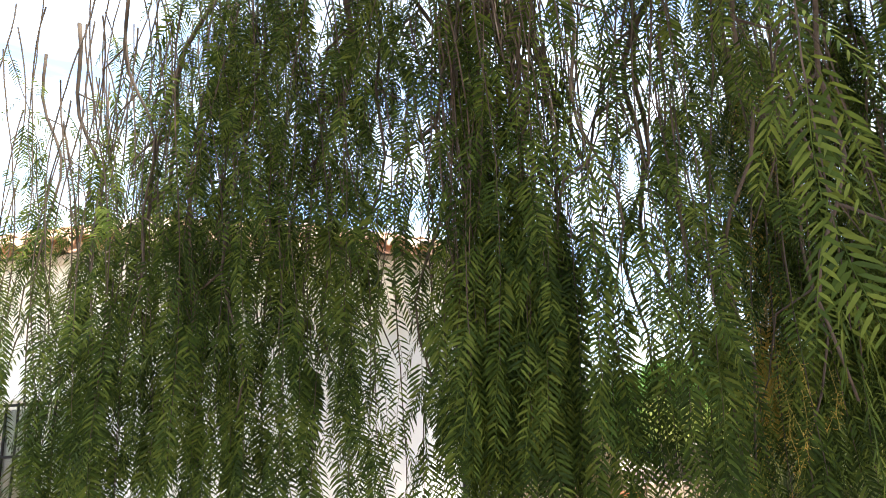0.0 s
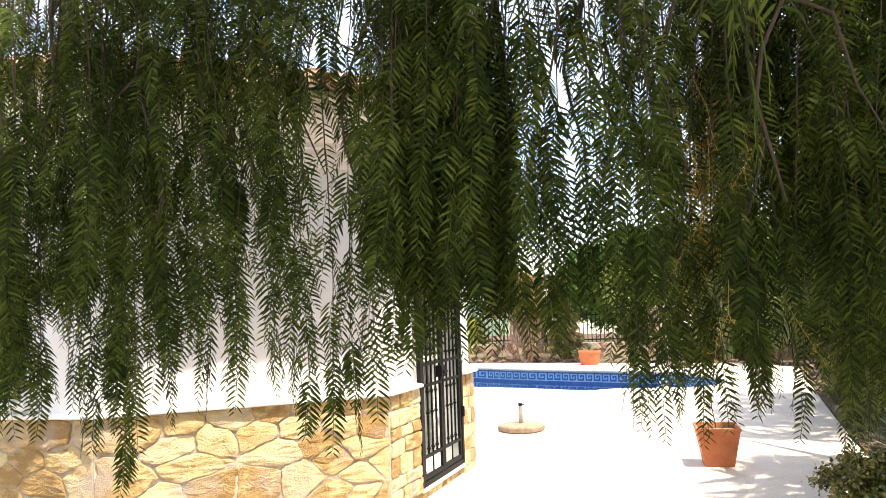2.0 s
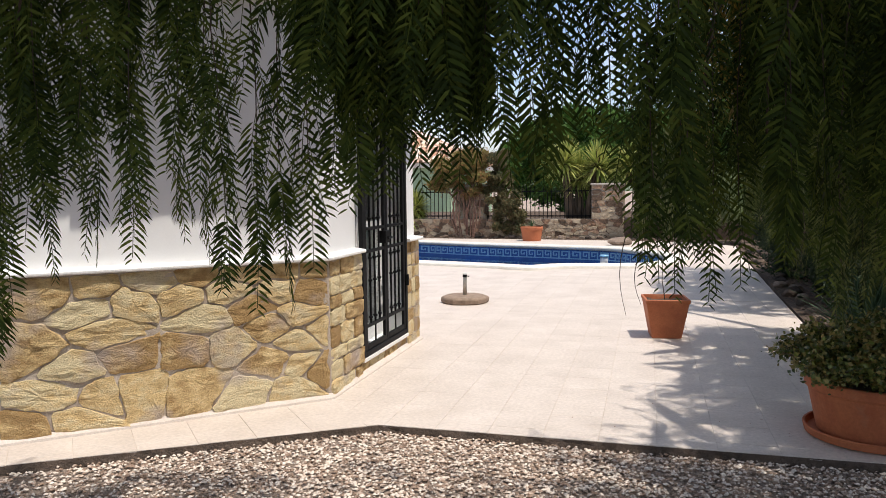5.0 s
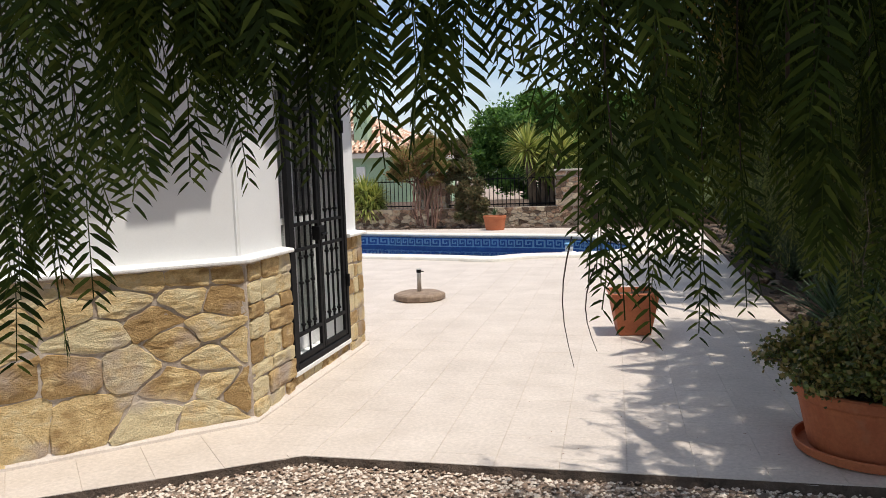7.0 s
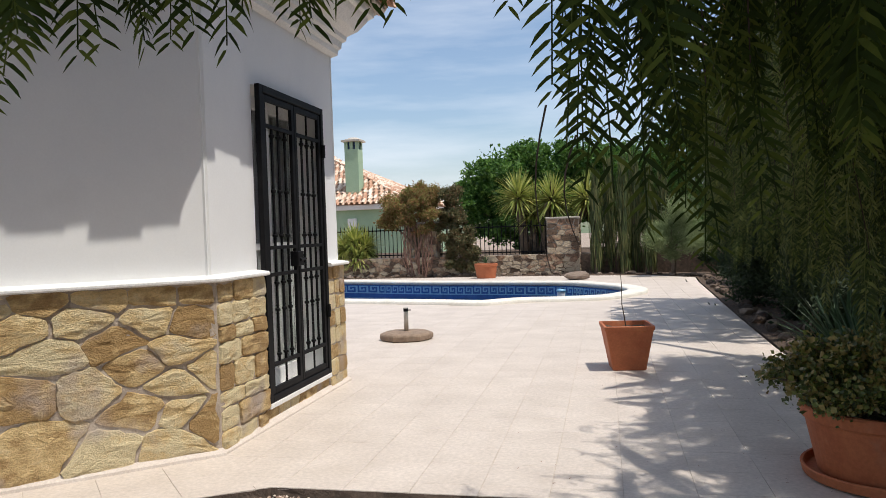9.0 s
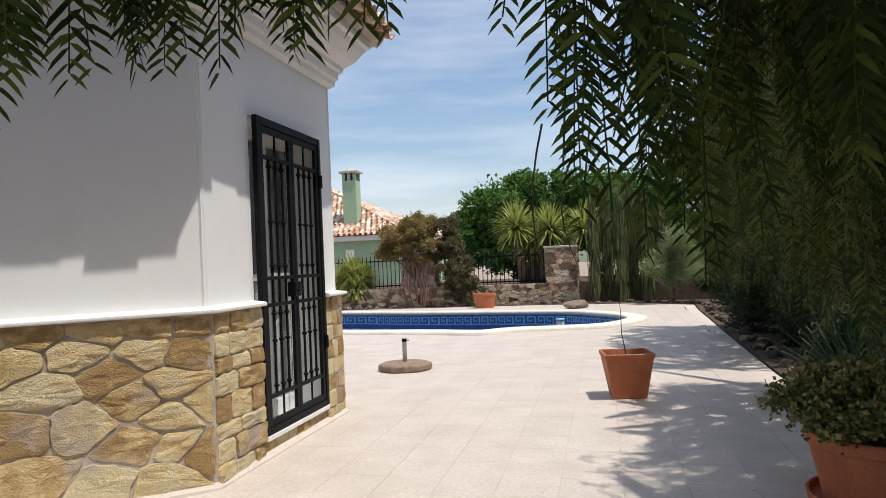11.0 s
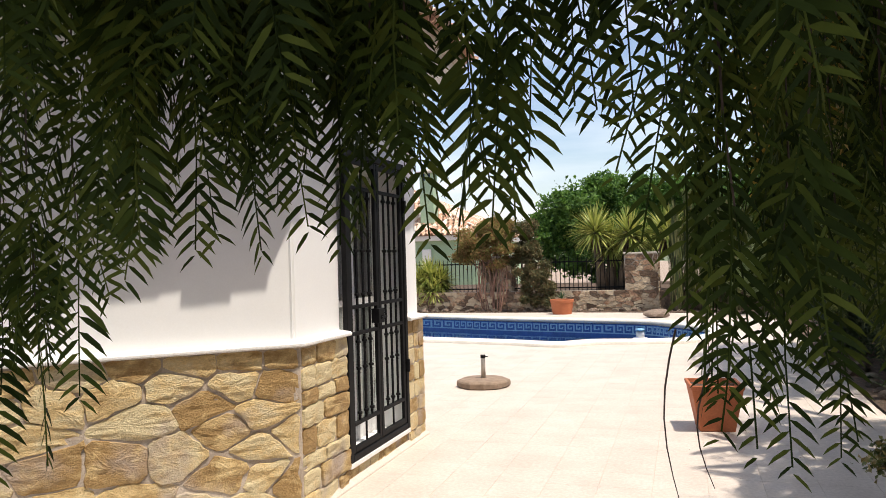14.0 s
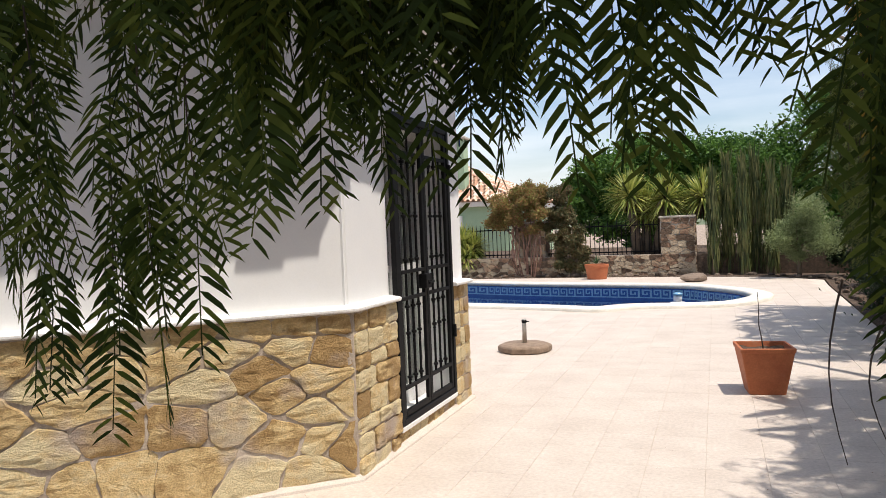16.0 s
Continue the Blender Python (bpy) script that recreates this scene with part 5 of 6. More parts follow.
def pepper_tree(at, trunk, limbs, label):
    ob = thing("pepper_tree", at, label, "tree")
    o = Vector(at)
    bm = bmesh.new()
    tube(bm, [Vector(p) - o for p, r in trunk], [r for p, r in trunk], 12)
    part("trunk", bm, M_BARK, ob, "rough grey-brown trunk", smooth=True)
    for limb in limbs:
        bm = bmesh.new()
        pts = [Vector(p) - o for p in limb]
        tube(bm, pts, [0.075 * (1 - 0.75 * k / (len(pts) - 1)) for k in range(len(pts))], 8)
        part("limb", bm, M_BARK, ob, smooth=True)
    return ob


def hang(tree, x, y, z, rng, meshes, scale=1.0, lean=5):
    z += 0.11
    ob = new("hanging_branch", meshes[rng.randrange(len(meshes))])
    ob.parent = tree
    ob.matrix_basis = Matrix.Translation(-tree.location) @ pose(x, y, z, rng.uniform(-lean, lean), rng.uniform(-lean, lean), rng.uniform(0, 360)) @ Matrix.Scale(scale, 4)
    return ob


def in_view_gap(x, y, z):
    """Gap between curtain and border trees, cut where the camera sees the olive shrub."""
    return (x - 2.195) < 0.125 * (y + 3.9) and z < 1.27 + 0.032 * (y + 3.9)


# Lifts strands that would block the camera's view of the olive shrub.
def view_gap_hang(tree, x, y, z, rng, meshes, scale, lean):
    if in_view_gap(x, y, z):
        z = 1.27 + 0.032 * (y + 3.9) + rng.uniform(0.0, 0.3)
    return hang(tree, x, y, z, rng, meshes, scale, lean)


near_tree = pepper_tree((4.7, -1.9, GROUND), [((4.7, -1.9, GROUND), 0.24), ((4.6, -2.0, 1.2), 0.2), ((4.4, -2.1, 2.3), 0.17), ((4.3, -2.3, 3.2), 0.12)],
                        [[(4.4, -2.1, 2.3), (3.4, -2.6, 3.3), (2.2, -3.0, 3.9), (1.0, -3.1, 4.2)], [(4.35, -2.2, 2.9), (3.6, -3.3, 3.8), (2.4, -3.5, 4.1), (0.6, -3.6, 4.3)], [(4.4, -2.1, 2.6), (4.3, -1.4, 3.4), (4.1, -0.8, 3.8)], [(4.3, -2.3, 3.1), (4.9, -3.4, 3.9), (5.6, -4.4, 4.1)]],
                        "weeping pepper tree whose leaf curtain hangs before the terrace")
rng = random.Random(91)
TIPS = [(-0.9, 1.1), (-0.62, 1.05), (-0.3, 1.15), (-0.14, 1.13), (0.04, 1.16), (0.15, 1.1), (0.26, 0.93), (0.36, 1.1), (0.49, 1.19), (0.65, 1.25), (0.82, 1.26), (0.95, 1.32), (1.03, 1.26), (1.09, 1.18), (1.14, 1.12), (1.24, 1.13), (1.33, 1.24), (1.41, 1.44),
        (1.48, 1.40), (1.53, 1.44), (1.61, 1.43), (1.67, 1.46), (1.73, 1.44), (1.79, 1.46), (1.85, 1.44), (1.90, 1.45), (1.95, 1.40), (1.99, 1.48), (2.04, 1.58), (2.09, 1.57), (2.145, 1.34), (2.17, 1.27), (2.20, 1.22), (2.24, 1.19), (2.31, 1.13), (2.36, 1.18), (2.44, 1.23), (2.54, 1.14), (2.64, 1.22), (2.76, 1.2)]


def hem(x):
    """The height of the curtain's lower edge."""
    for (a, za), (b, zb) in zip(TIPS, TIPS[1:]):
        if a <= x < b:
            return za + (zb - za) * (x - a) / (b - a)
    return TIPS[0][1] if x < 0 else TIPS[-1][1]


for x, z in TIPS:
    back = 0.35 if x > 2.28 else 0.0
    hang(near_tree, x + back * (x - 2.2), rng.uniform(-3.1, -3.0) + back, z + (0.05 if 1.88 < x < 2.0 else 0.0), rng, SMALL if x > 2.1 else FINE, rng.uniform(0.95, 1.05), 1.5)
for k in range(175):
    x = rng.uniform(-1.6, 3.0) if k < 130 else rng.uniform(1.38, 1.8)
    if 1.78 < x < 2.12 and rng.random() < 0.55 or 0.8 < x < 1.36 and rng.random() < 0.6 or x < -0.2 and rng.random() < 0.25:
        continue
    low = 1.6 if 1.78 < x < 2.12 else 1.46 if 0.8 < x < 1.36 else hem(x) + 0.11
    z = low + rng.uniform(0.0, 0.5) * (1.0 if x < 1.75 else 1.25)
    hang(near_tree, x + (0.15 if x > 2.3 else 0), rng.uniform(-3.25, -2.85) if x < 2.3 else rng.uniform(-2.75, -2.1), z, rng, SHORT if k >= 130 else FINE if k % 3 == 0 else LOW, rng.uniform(0.95, 1.1), 2.5)
for k in range(60):
    y = rng.uniform(-2.6, -0.9)
    view_gap_hang(near_tree, 2.45 + (y + 2.6) * 0.28 + rng.uniform(0, 1.5), y, rng.uniform(1.15, 1.7), rng, FINE, 1.05, 4)
for k in range(85):
    y = rng.uniform(-1.8, 0.5)
    view_gap_hang(near_tree, rng.uniform(3.05, 4.4) + 0.1 * y, y, rng.uniform(0.8, 1.25), rng, COARSE, 1.0, 5)
for k in range(14):
    x = rng.uniform(-0.6, 0.8)
    hang(near_tree, x, rng.uniform(-3.2, -2.8), hem(x) + rng.uniform(0.1, 0.5), rng, LOW, 1.0, 3)
for k in range(38):
    x = rng.uniform(-0.6, 1.5)
    hang(near_tree, x, rng.uniform(-3.2, -2.5), rng.uniform(1.75, 2.3) + (0.1 if x > 0.8 else 0.0), rng, LOW if k % 2 else FINE, 1.0, 8)
for k in range(46):
    x = rng.uniform(-1.6, 3.4)
    hang(near_tree, x, rng.uniform(-2.6, -1.6 if x > 0.8 else -2.2), rng.uniform(2.15, 2.9), rng, HIGH, 1.0, 14)
for k in range(52):
    x = rng.uniform(0.1, 1.6) if k < 30 else rng.uniform(2.1, 3.5)
    hang(near_tree, x, rng.uniform(-3.4, -2.5), rng.uniform(2.3, 3.3), rng, HIGH, 0.95, 18)
for k in range(46):
    x = rng.uniform(0.2, 1.4) if k < 28 else rng.uniform(1.5, 2.9)
    hang(near_tree, x, rng.uniform(-3.3, -2.6), rng.uniform(2.75, 3.3), rng, HIGH, 1.0, 30)
for k in range(32):
    hang(near_tree, rng.uniform(1.35, 1.8), rng.uniform(-3.15, -2.6), rng.uniform(1.52, 1.85), rng, SHORT, 1.0, 5)
for k in range(9):
    hang(near_tree, rng.uniform(2.27, 2.85), rng.uniform(-2.95, -2.4), rng.uniform(1.17, 1.5), rng, FINE, 1.0, 3)
for k in range(10):
    hang(near_tree, rng.uniform(2.75, 3.2), rng.uniform(-3.0, -2.6), rng.uniform(1.2, 1.6), rng, FINE, 1.0, 4)
for k in range(22):
    hang(near_tree, rng.uniform(2.35, 3.3), rng.uniform(-2.6, -1.9), rng.uniform(1.75, 2.1), rng, FINE, 1.0, 5)
for k in range(24):
    hang(near_tree, rng.uniform(2.1, 2.9), rng.uniform(-2.6, -1.9), rng.uniform(1.95, 2.3), rng, HIGH, 1.0, 8)

# The crowns above: leafy sprays in all directions, high over the curtain and the terrace's edge.
def crown(tree, count, xs, ys, zs, rng, keep=lambda x, y: True):
    made = 0
    while made < count:
        x, y = rng.uniform(*xs), rng.uniform(*ys)
        if not keep(x, y):
            continue
        ob = new("crown_branch", DENSE[rng.randrange(4)])
        ob.parent = tree
        ob.matrix_basis = Matrix.Translation(-tree.location) @ pose(x, y, rng.uniform(*zs), rng.uniform(30, 100), 0, rng.uniform(0, 360)) @ Matrix.Scale(rng.uniform(0.7, 1.0), 4)
        made += 1


# Out-of-view sprays of the near tree, added to shade the curtain.
crown(near_tree, 130, (-2.6, 5.8), (-6.8, -3.3), (4.1, 5.2), rng)
crown(near_tree, 130, (0.8, 3.9), (-4.3, -2.9), (4.0, 4.7), rng)
crown(near_tree, 70, (3.9, 5.6), (-3.2, -2.0), (3.0, 4.6), rng)

# Bare twigs among the leaves.
for k, (x, y, z, r) in enumerate([(-0.5, -3.0, 1.9, 0.006), (0.1, -2.95, 1.7, 0.007), (0.5, -3.1, 1.6, 0.006), (0.85, -3.0, 1.75, 0.009), (1.0, -2.95, 1.6, 0.005), (1.3, -3.05, 1.7, 0.006), (1.62, -3.05, 1.85, 0.011), (1.72, -3.0, 1.6, 0.008), (1.95, -3.1, 1.9, 0.006), (2.1, -2.95, 1.8, 0.009), (2.35, -3.05, 1.7, 0.006), (2.6, -3.0, 1.9, 0.007), (-0.9, -2.9, 1.9, 0.005), (0.3, -2.8, 1.8, 0.005), (0.7, -2.7, 1.7, 0.004), (1.15, -2.8, 1.8, 0.004), (1.5, -2.9, 1.6, 0.005), (2.0, -2.7, 1.7, 0.008), (2.5, -2.8, 1.6, 0.005), (0.0, -3.2, 2.0, 0.005)]):
    bm = bmesh.new()
    pts = []
    z += 0.35 if x < 2.2 else 0.0
    for s in range(15):
        h = s / 14 * (3.95 - z)
        pts.append(Vector((x + 0.10 * math.sin(h * 3.1 + k) * (0.3 + h * 0.5) + 0.035 * math.sin(h * 9.0 + 3 * k), y + 0.05 * math.sin(h * 2.3 + 2 * k), z + h)) - near_tree.location)
    tube(bm, pts, [r * (0.4 + 0.8 * s / 14) * 1.5 for s in range(15)], 6)
    for s in (4, 7, 9, 11):
        q = pts[s]
        d = 1 if (s + k) % 2 else -1
        tube(bm, [q, q + Vector((0.12 * d, 0.01, -0.07)), q + Vector((0.17 * d, 0.03, -0.28)), q + Vector((0.27 * d, 0.03, -0.5))], [r * 0.9, r * 0.75, r * 0.5, r * 0.2], 5)
    part("twig", bm, M_TWIG, near_tree, "bare dark twig", smooth=True)
for x, y, z0, z1 in ((2.13, -3.0, 1.17, 1.37), (2.165, -3.02, 1.20, 1.33)):
    bm = bmesh.new()
    tube(bm, [Vector((x - 0.016 * math.sin(s * 0.52), y, z0 + (z1 - z0) * s / 6)) - near_tree.location for s in range(7)], [0.0005 + 0.00015 * s for s in range(7)], 5)
    part("twig", bm, M_TWIG, near_tree, "thin leafless hanging stem")

# Small clusters of dry seeds on hair-thin stalks.
def panicle_mesh(seed):
    rng = random.Random(seed)
    bm = bmesh.new()
    spine = [Vector((0, 0, 0.05)), Vector((0.02, 0.01, -0.03)), Vector((0.012, 0.0, -0.09)), Vector((0.02, 0.0, -0.14))]
    tube(bm, spine, 0.0006, 4)
    for k in range(22):
        q = spine[k % 3].lerp(spine[k % 3 + 1], rng.random())
        e = q + Vector((rng.uniform(-0.022, 0.022), rng.uniform(-0.022, 0.022), rng.uniform(-0.02, 0.004)))
        tube(bm, [q, q.lerp(e, 0.5) + Vector((0, 0, -0.004)), e], 0.0004, 3, cap=False)
        bmesh.ops.create_icosphere(bm, subdivisions=1, radius=rng.uniform(0.0010, 0.0018), matrix=Matrix.Translation(e))
    me = bpy.data.meshes.new("panicle")
    bm.to_mesh(me)
    bm.free()
    me.materials.append(M_TWIG)
    return me


CLUSTERS = [panicle_mesh(k) for k in range(3)]
for k, (x, z) in enumerate([(0.1, 1.3), (0.75, 1.45), (1.05, 1.5), (2.5, 1.4), (2.6, 1.5)]):
    ob = new("panicle", CLUSTERS[k % 3])
    ob.parent = near_tree
    ob.matrix_basis = Matrix.Translation(-near_tree.location) @ pose(x, rng.uniform(-3.1, -2.9), z, 0, 0, rng.uniform(0, 360)) @ Matrix.Scale(0.65, 4)
PALE_CLUSTERS = []
for src in CLUSTERS:
    me = src.copy()
    me.materials[0] = M_YELLOW
    PALE_CLUSTERS.append(me)
for k in range(9):
    ob = new("panicle", PALE_CLUSTERS[k % 3])
    ob.parent = near_tree
    ob.matrix_basis = Matrix.Translation(-near_tree.location) @ pose(rng.uniform(2.36, 2.56), rng.uniform(-4.3, -3.9), rng.uniform(1.6, 1.95), rng.uniform(-25, 25), rng.uniform(-25, 25), rng.uniform(0, 360)) @ Matrix.Scale(0.6, 4)

# A strand close to the eye's line, and some yellowing ones.
hang(near_tree, 2.44, -4.45, 1.71, rng, FINE, 0.8, 2)
YELLOW = []
for src in FINE[:2]:
    me = src.copy()
    me.materials[0] = M_YELLOW
    YELLOW.append(me)
for x, y, z in [(2.38, -2.3, 1.56), (2.41, -2.3, 1.58), (2.31, -2.3, 1.51), (2.29, -2.3, 1.62)]:
    tagged(hang(near_tree, x, y, z, rng, YELLOW, 1.0, 4), "yellowing hanging branch")

trees = []
for at, lean_x, label in (((5.2, 2.6, 0.0), -0.5, "pepper tree whose branches shade the terrace edge"), ((5.0, 7.0, 0.0), -0.4, "pepper tree with a pale leaning trunk in the border")):
    x, y, _ = at
    trees.append(pepper_tree(at, [((x, y, -0.05), 0.17), ((x + lean_x * 0.3, y + 0.1, 1.1), 0.13), ((x + lean_x, y - 0.1, 2.3), 0.11), ((x + lean_x * 0.7, y, 3.4), 0.08)],
                             [[(x + lean_x, y - 0.1, 2.3), (x - 0.9, y - 0.8, 3.4), (x - 1.3, y - 1.4, 3.9)], [(x + lean_x, y - 0.1, 2.6), (x - 0.9, y + 0.7, 3.6), (x - 1.3, y + 1.3, 4.0)], [(x + lean_x * 0.7, y, 3.2), (x + 1.0, y + 0.6, 4.2), (x + 1.8, y + 0.4, 4.4)]], label))


def shades_right(m, length, y0, y1, rng):
    """Whether a spray keeps its shade over the terrace's planted side, between two lines."""
    edge = 2.15 + 0.25 * rng.random() ** 2
    for p in (m @ Vector((0, 0, 0)), m @ Vector((0, 0, length))):
        sx, sy = p.x - 0.353 * p.z, p.y + 0.132 * p.z
        if sx < edge or not y0 < sy < y1:
            return False
    return True


for t, (y0, y1) in zip(trees, ((-1.2, 3.55), (4.15, 9.3))):
    made = 0
    while made < 240:
        x, y, z = 3.0 + 3.4 * rng.random() ** 1.5, rng.uniform(y0 - 0.5, y1 - 0.2), 0.75 + 1.6 * rng.random() ** 1.5
        m = pose(x, y, z, rng.uniform(-8, 8), rng.uniform(-8, 8), rng.uniform(0, 360)) @ Matrix.Scale(rng.uniform(0.9, 1.2), 4)
        if y < 0.6 and z < 1.3 and x < 4.2 or in_view_gap(x, y, z) or not shades_right(m, 1.9, y0, y1, rng):
            continue
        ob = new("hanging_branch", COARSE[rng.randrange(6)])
        ob.parent = t
        ob.matrix_basis = Matrix.Translation(-t.location) @ m
        made += 1
    made = 0
    while made < 290:
        m = pose(3.1 + 3.7 * rng.random() ** 1.4, rng.uniform(y0 - 0.8, y1), rng.uniform(2.5, 4.2), rng.uniform(40, 140), 0, rng.uniform(0, 360)) @ Matrix.Scale(rng.uniform(0.7, 1.0), 4)
        if not shades_right(m, 1.25, y0, y1, rng):
            continue
        ob = new("crown_branch", DENSE[rng.randrange(4)])
        ob.parent = t
        ob.matrix_basis = Matrix.Translation(-t.location) @ m
        made += 1

# ---- gravel ----
gr = np.random.default_rng(5)
N = 46000
gx, gy = gr.uniform(-2.2, 4.4, N), gr.uniform(-2.6, -0.45, N)
keep = np.array([not inside((a, b), PATIO) for a, b in zip(gx, gy)]) & ((gy > -1.5) | (gr.random(N) < 0.6))
gx, gy = gx[keep], gy[keep]
unit = np.array([(0, 0, 1), (1, 0, 0.1), (0.35, 0.9, -0.1), (-0.8, 0.6, 0.1), (-0.85, -0.5, -0.1), (0.3, -0.95, 0.1), (0, 0, -1)], float)
tri = [(0, 1, 2), (0, 2, 3), (0, 3, 4), (0, 4, 5), (0, 5, 1), (6, 2, 1), (6, 3, 2), (6, 4, 3), (6, 5, 4), (6, 1, 5)]
M = len(gx)
size = gr.uniform(0.006, 0.017, (M, 1, 1)) * np.array([1.0, 0.85, 0.6])[None, None, :] * gr.uniform(0.7, 1.2, (M, 7, 1))
ang = gr.uniform(0, 6.283, M)
P = unit[None] * size
ca, sa = np.cos(ang)[:, None], np.sin(ang)[:, None]
X, Y = P[:, :, 0] * ca - P[:, :, 1] * sa + gx[:, None], P[:, :, 0] * sa + P[:, :, 1] * ca + gy[:, None]
Z = P[:, :, 2] + GROUND + gr.uniform(0.0, 0.018, M)[:, None]
V = np.stack([X, Y, Z], -1).reshape(-1, 3)
F = (np.array(tri)[None] + 7 * np.arange(M)[:, None, None]).reshape(-1, 3)
tagged(raw("gravel", V.tolist(), F.tolist(), [M_GRAVEL]), "mixed pale and brown loose gravel before the terrace", "gravel", kind="stuff")

# ---- pieces: terrace tiles ----
TILE, X0, Y0 = 0.33, 1.91, 0.63
tile_shapes = {}
tile_index = 0
field_v, field_f = [], []


def tile_outline(poly, joint=0.0009):
    cx, cy = sum(p[0] for p in poly) / len(poly), sum(p[1] for p in poly) / len(poly)
    return [(x - (joint if x > cx else -joint), y - (joint if y > cy else -joint)) for x, y in poly]


def tile_piece(poly, name="tile"):
    """A flat tile with a bevelled rim; whole tiles share one mesh."""
    n = len(poly)
    cx, cy = sum(p[0] for p in poly) / n, sum(p[1] for p in poly) / n
    outer = [(x - cx, y - cy) for x, y in tile_outline(poly)]
    inner = [(x * 0.992, y * 0.992) for x, y in outer]
    verts = [(x, y, -0.012) for x, y in outer] + [(x, y, -0.0015) for x, y in outer] + [(x, y, 0.0) for x, y in inner]
    faces = [tuple(range(2 * n, 3 * n))]
    for r in (0, 1):
        for k in range(n):
            faces.append((r * n + k, r * n + (k + 1) % n, (r + 1) * n + (k + 1) % n, (r + 1) * n + k))
    return verts, faces, (cx, cy)


rng = random.Random(17)
main_area = [(0.55, -0.5), (3.82, -0.5), (3.78, 3.9), (3.86, 6.5), (4.1, 12.9), (4.2, 14.4), (3.2, 15.6), (0.5, 16.1), (-4.0, 16.3), (-10.5, 16.4), (-10.5, 3.4), (-1.4, 3.4), (0.0, 2.1), (0.0, 0.02), (0.05, -0.15)]
whole = None
near_count = 0
for j in range(-4, 52):
    for i in range(-38, 9):
        x, y = X0 + i * TILE, Y0 + j * TILE
        quad = [(x, y), (x + TILE, y), (x + TILE, y + TILE), (x, y + TILE)]
        inn = [inside(p, main_area) for p in quad]
        if not any(inn):
            continue
        wet = [inside(p, POOL_INNER_WIDE) for p in quad]
        if any(wet):
            continue
        poly = quad
        if not all(inn):
            poly = cut(cut(quad, 0, -0.5, 0, -1), 3.80, 0, 1, 0)
            poly = cut(poly, 0.0, 0.0, -1, 0) if y + TILE > 0 and y < 2.1 and x < 0 else poly
            poly = cut(poly, 0.02, -0.02, -0.86, -0.5) if y < 0.1 else poly
            if len(poly) < 3 or any(not inside((px * 0.98 + sum(q[0] for q in poly) / len(poly) * 0.02, py * 0.98 + sum(q[1] for q in poly) / len(poly) * 0.02), PATIO) for px, py in poly):
                continue
        near = near_count < 300 and y < 9.0 and -1.4 < x < 3.9
        v, f, (cx, cy) = tile_piece(poly)
        if near:
            near_count += 1
            if len(poly) == 4 and all(inn):
                if whole is None:
                    whole = raw("tile", v, f, [M_TILE], patio)
                    ob = whole
                else:
                    ob = new("tile", whole.data)
                    ob.parent = patio
            else:
                ob = raw("tile", v, f, [M_TILE], patio)
            ob.location = (cx, cy, rng.uniform(-0.0006, 0.0006))
        else:
            o = len(field_v)
            field_v += [(a + cx, b + cy, c) for a, b, c in v]
            field_f += [tuple(o + q for q in fc) for fc in f]
raw("tile_field", field_v, field_f, [M_TILE_FAR], patio, "pale square terrace tiles", "stuff")
# The strip along the house, its tiles square to the slanting wall.
w = Vector((-0.74, -0.673))
o2 = Vector((0.673, -0.74))
strip = [(0.06, -0.06), (0.55, -0.5), (-1.54, -1.86), (-1.47, -1.42)]
for k in range(-3, 9):
    for j in range(-1, 4):
        c0 = w * (k * TILE) + o2 * (j * TILE + 0.02)
        poly = [c0, c0 + w * TILE, c0 + w * TILE + o2 * TILE, c0 + o2 * TILE]
        poly = [(p.x, p.y) for p in poly][::-1]
        for a, b in zip(strip, strip[1:] + strip[:1]):
            if len(poly) < 3:
                break
            ex, ey = b[0] - a[0], b[1] - a[1]
            poly = cut(poly, a[0], a[1], -ey, ex)
        if len(poly) >= 3 and abs(sum(p[0] * q[1] - q[0] * p[1] for p, q in zip(poly, poly[1:] + poly[:1]))) > 0.002:
            area = sum(p[0] * q[1] - q[0] * p[1] for p, q in zip(poly, poly[1:] + poly[:1]))
            if area < 0:
                poly = poly[::-1]
            v, f, (cx, cy) = tile_piece(poly)
            ob = raw("tile", v, f, [M_TILE], patio)
            ob.location = (cx, cy, 0.0)

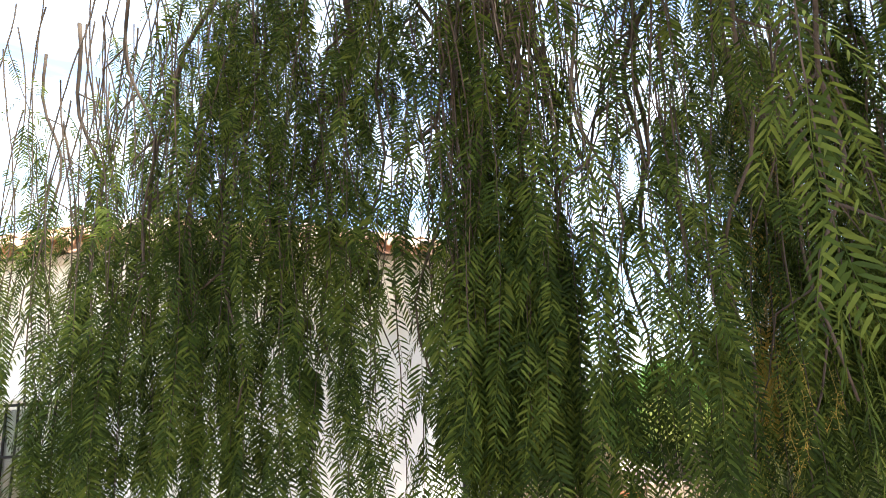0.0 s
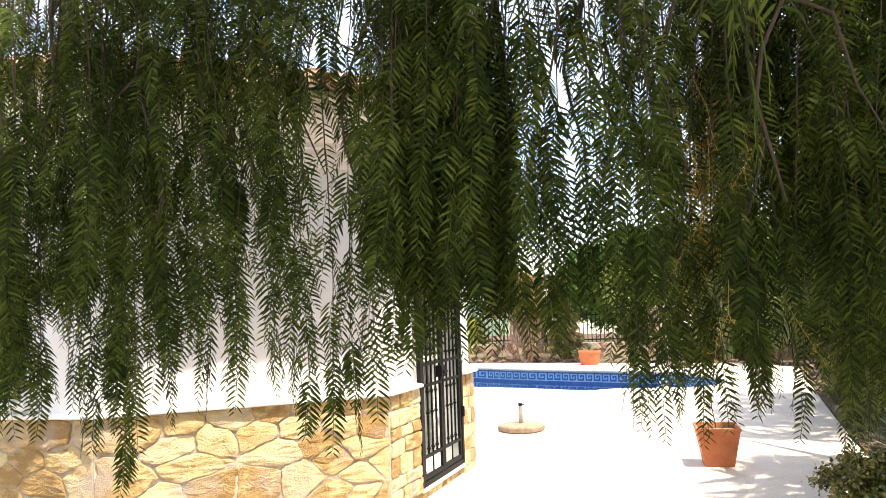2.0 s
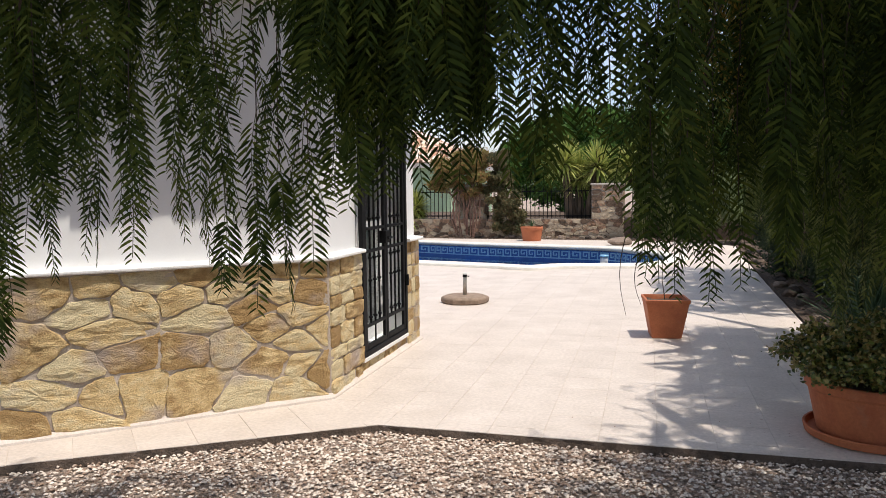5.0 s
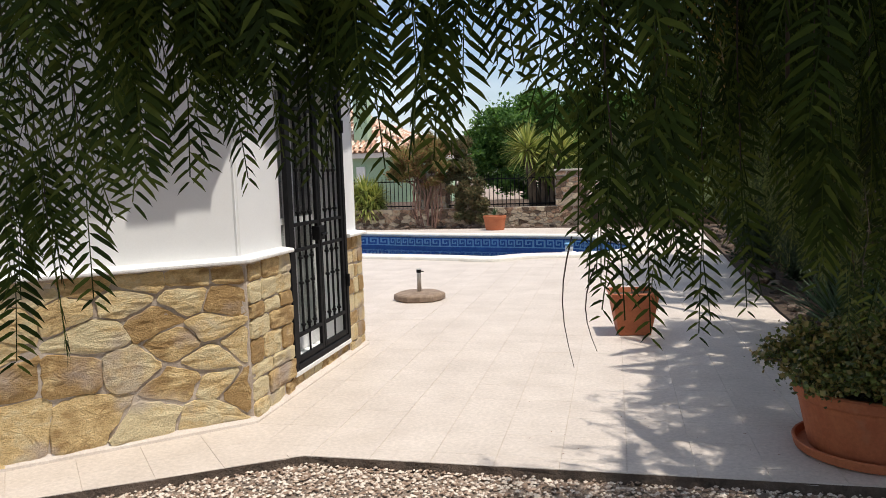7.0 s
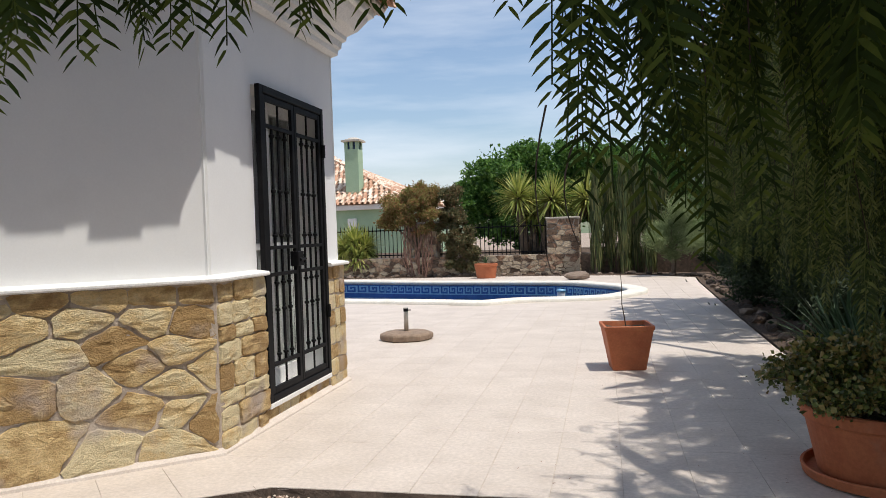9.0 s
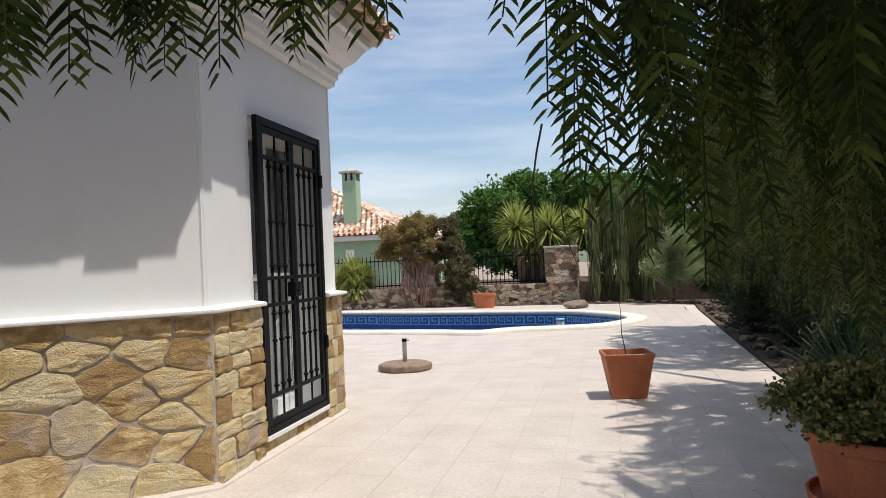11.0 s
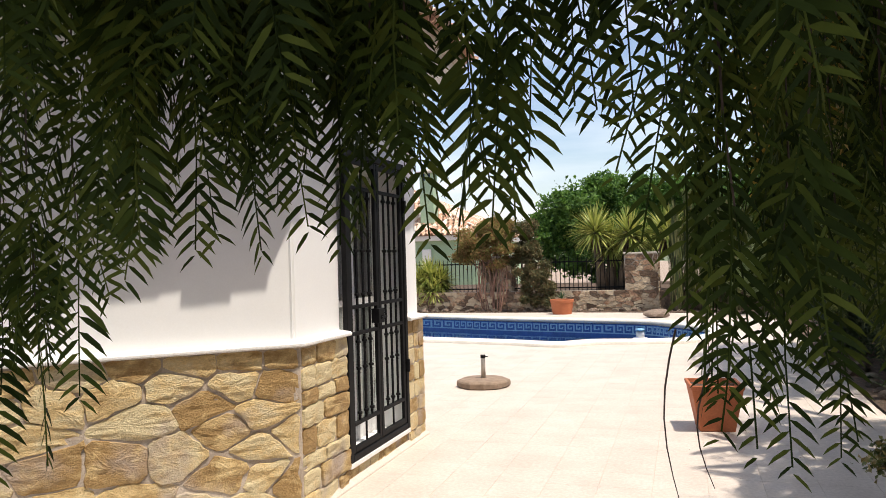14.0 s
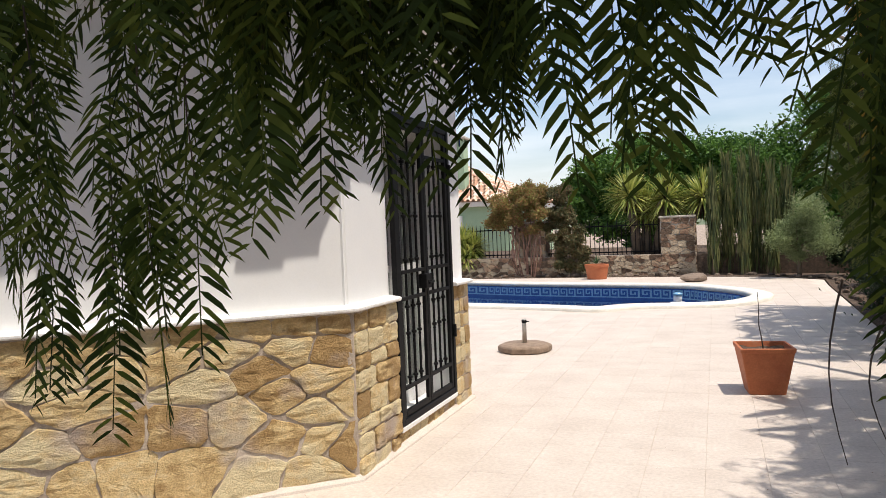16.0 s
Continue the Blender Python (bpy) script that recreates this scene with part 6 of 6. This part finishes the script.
# ---- pieces: stones of the house base, the garden wall and the pillar ----
rng = random.Random(29)
base_main = bpy.data.objects["stone_base"]
slant_len = math.dist(P_NEAR, P_CORNER)
WALL_CENTRES = (0.97, (1.04, 0.80), (1.34, 0.82), (1.18, 0.65), (1.50, 0.70), (1.68, 0.80), (1.91, 0.77), (1.33, 0.45), (1.09, 0.45), (1.62, 0.56), (1.62, 0.30), (1.82, 0.62), (1.81, 0.44), (1.97, 0.50), (1.82, 0.27), (1.97, 0.22), (1.14, 0.22), (1.46, 0.13), (1.75, 0.10), (1.14, 0.95), (1.44, 0.95), (1.70, 0.95), (1.95, 0.95))
stones_on(base_main, (*P_NEAR, 0.0), (-A_WAY).normalized(), A_OUT, rubble(slant_len, LEDGE - 0.004, 0.17, rng, 1.75, centres=WALL_CENTRES), rng, M_STONE, 0.003, 0.025, rough=0.014)
far_len = 3.0
start = Vector(P_NEAR) - S_WAY * far_len
stones_on(base_main, (start.x, start.y, 0.0), (S_WAY.x, S_WAY.y, 0), (S_WAY.y, -S_WAY.x, 0), rubble(far_len, LEDGE - 0.004, 0.17, rng, 1.75), rng, M_STONE, 0.003, 0.025, rough=0.014)
stones_on(base_main, (0, 0, 0), (0, 1, 0), (1, 0, 0), quoins(DOOR_Y0, LEDGE - 0.004, 8, rng), rng, M_STONE, 0.004, 0.026, rough=0.0135)
stones_on(bpy.data.objects["stone_base_end"], (0, DOOR_Y1, 0), (0, 1, 0), (1, 0, 0), quoins(P_END[1] - DOOR_Y1, LEDGE - 0.004, 8, rng), rng, M_STONE, 0.004, 0.025)
stones_on(bpy.data.objects["stone_base_step"], (0, DOOR_Y0, 0), (0, 1, 0), (1, 0, 0), rubble(DOOR_Y1 - DOOR_Y0, 0.105, 0.105, rng, 1.6), rng, M_STONE, 0.004, 0.010)
cells = rubble(8.9, 0.57, 0.10, rng, 2.4)
stones_on(low_wall, (-7.4, 16.65, -0.02), (1, 0, 0), (0, -1, 0), cells[:300], rng, M_STONE_FAR, 0.005, 0.04, rough=0.012)
for pillar in PILLARS:
    stones_on(pillar, (-0.43, -0.2, 0), (1, 0, 0), (0, -1, 0), rubble(0.86, 1.5, 0.15, rng, 1.3), rng, M_STONE_FAR, 0.006, 0.03)
    stones_on(pillar, (0.43, -0.2, 0), (0, 1, 0), (1, 0, 0), rubble(0.6, 1.5, 0.15, rng, 1.3), rng, M_STONE_FAR, 0.006, 0.03)
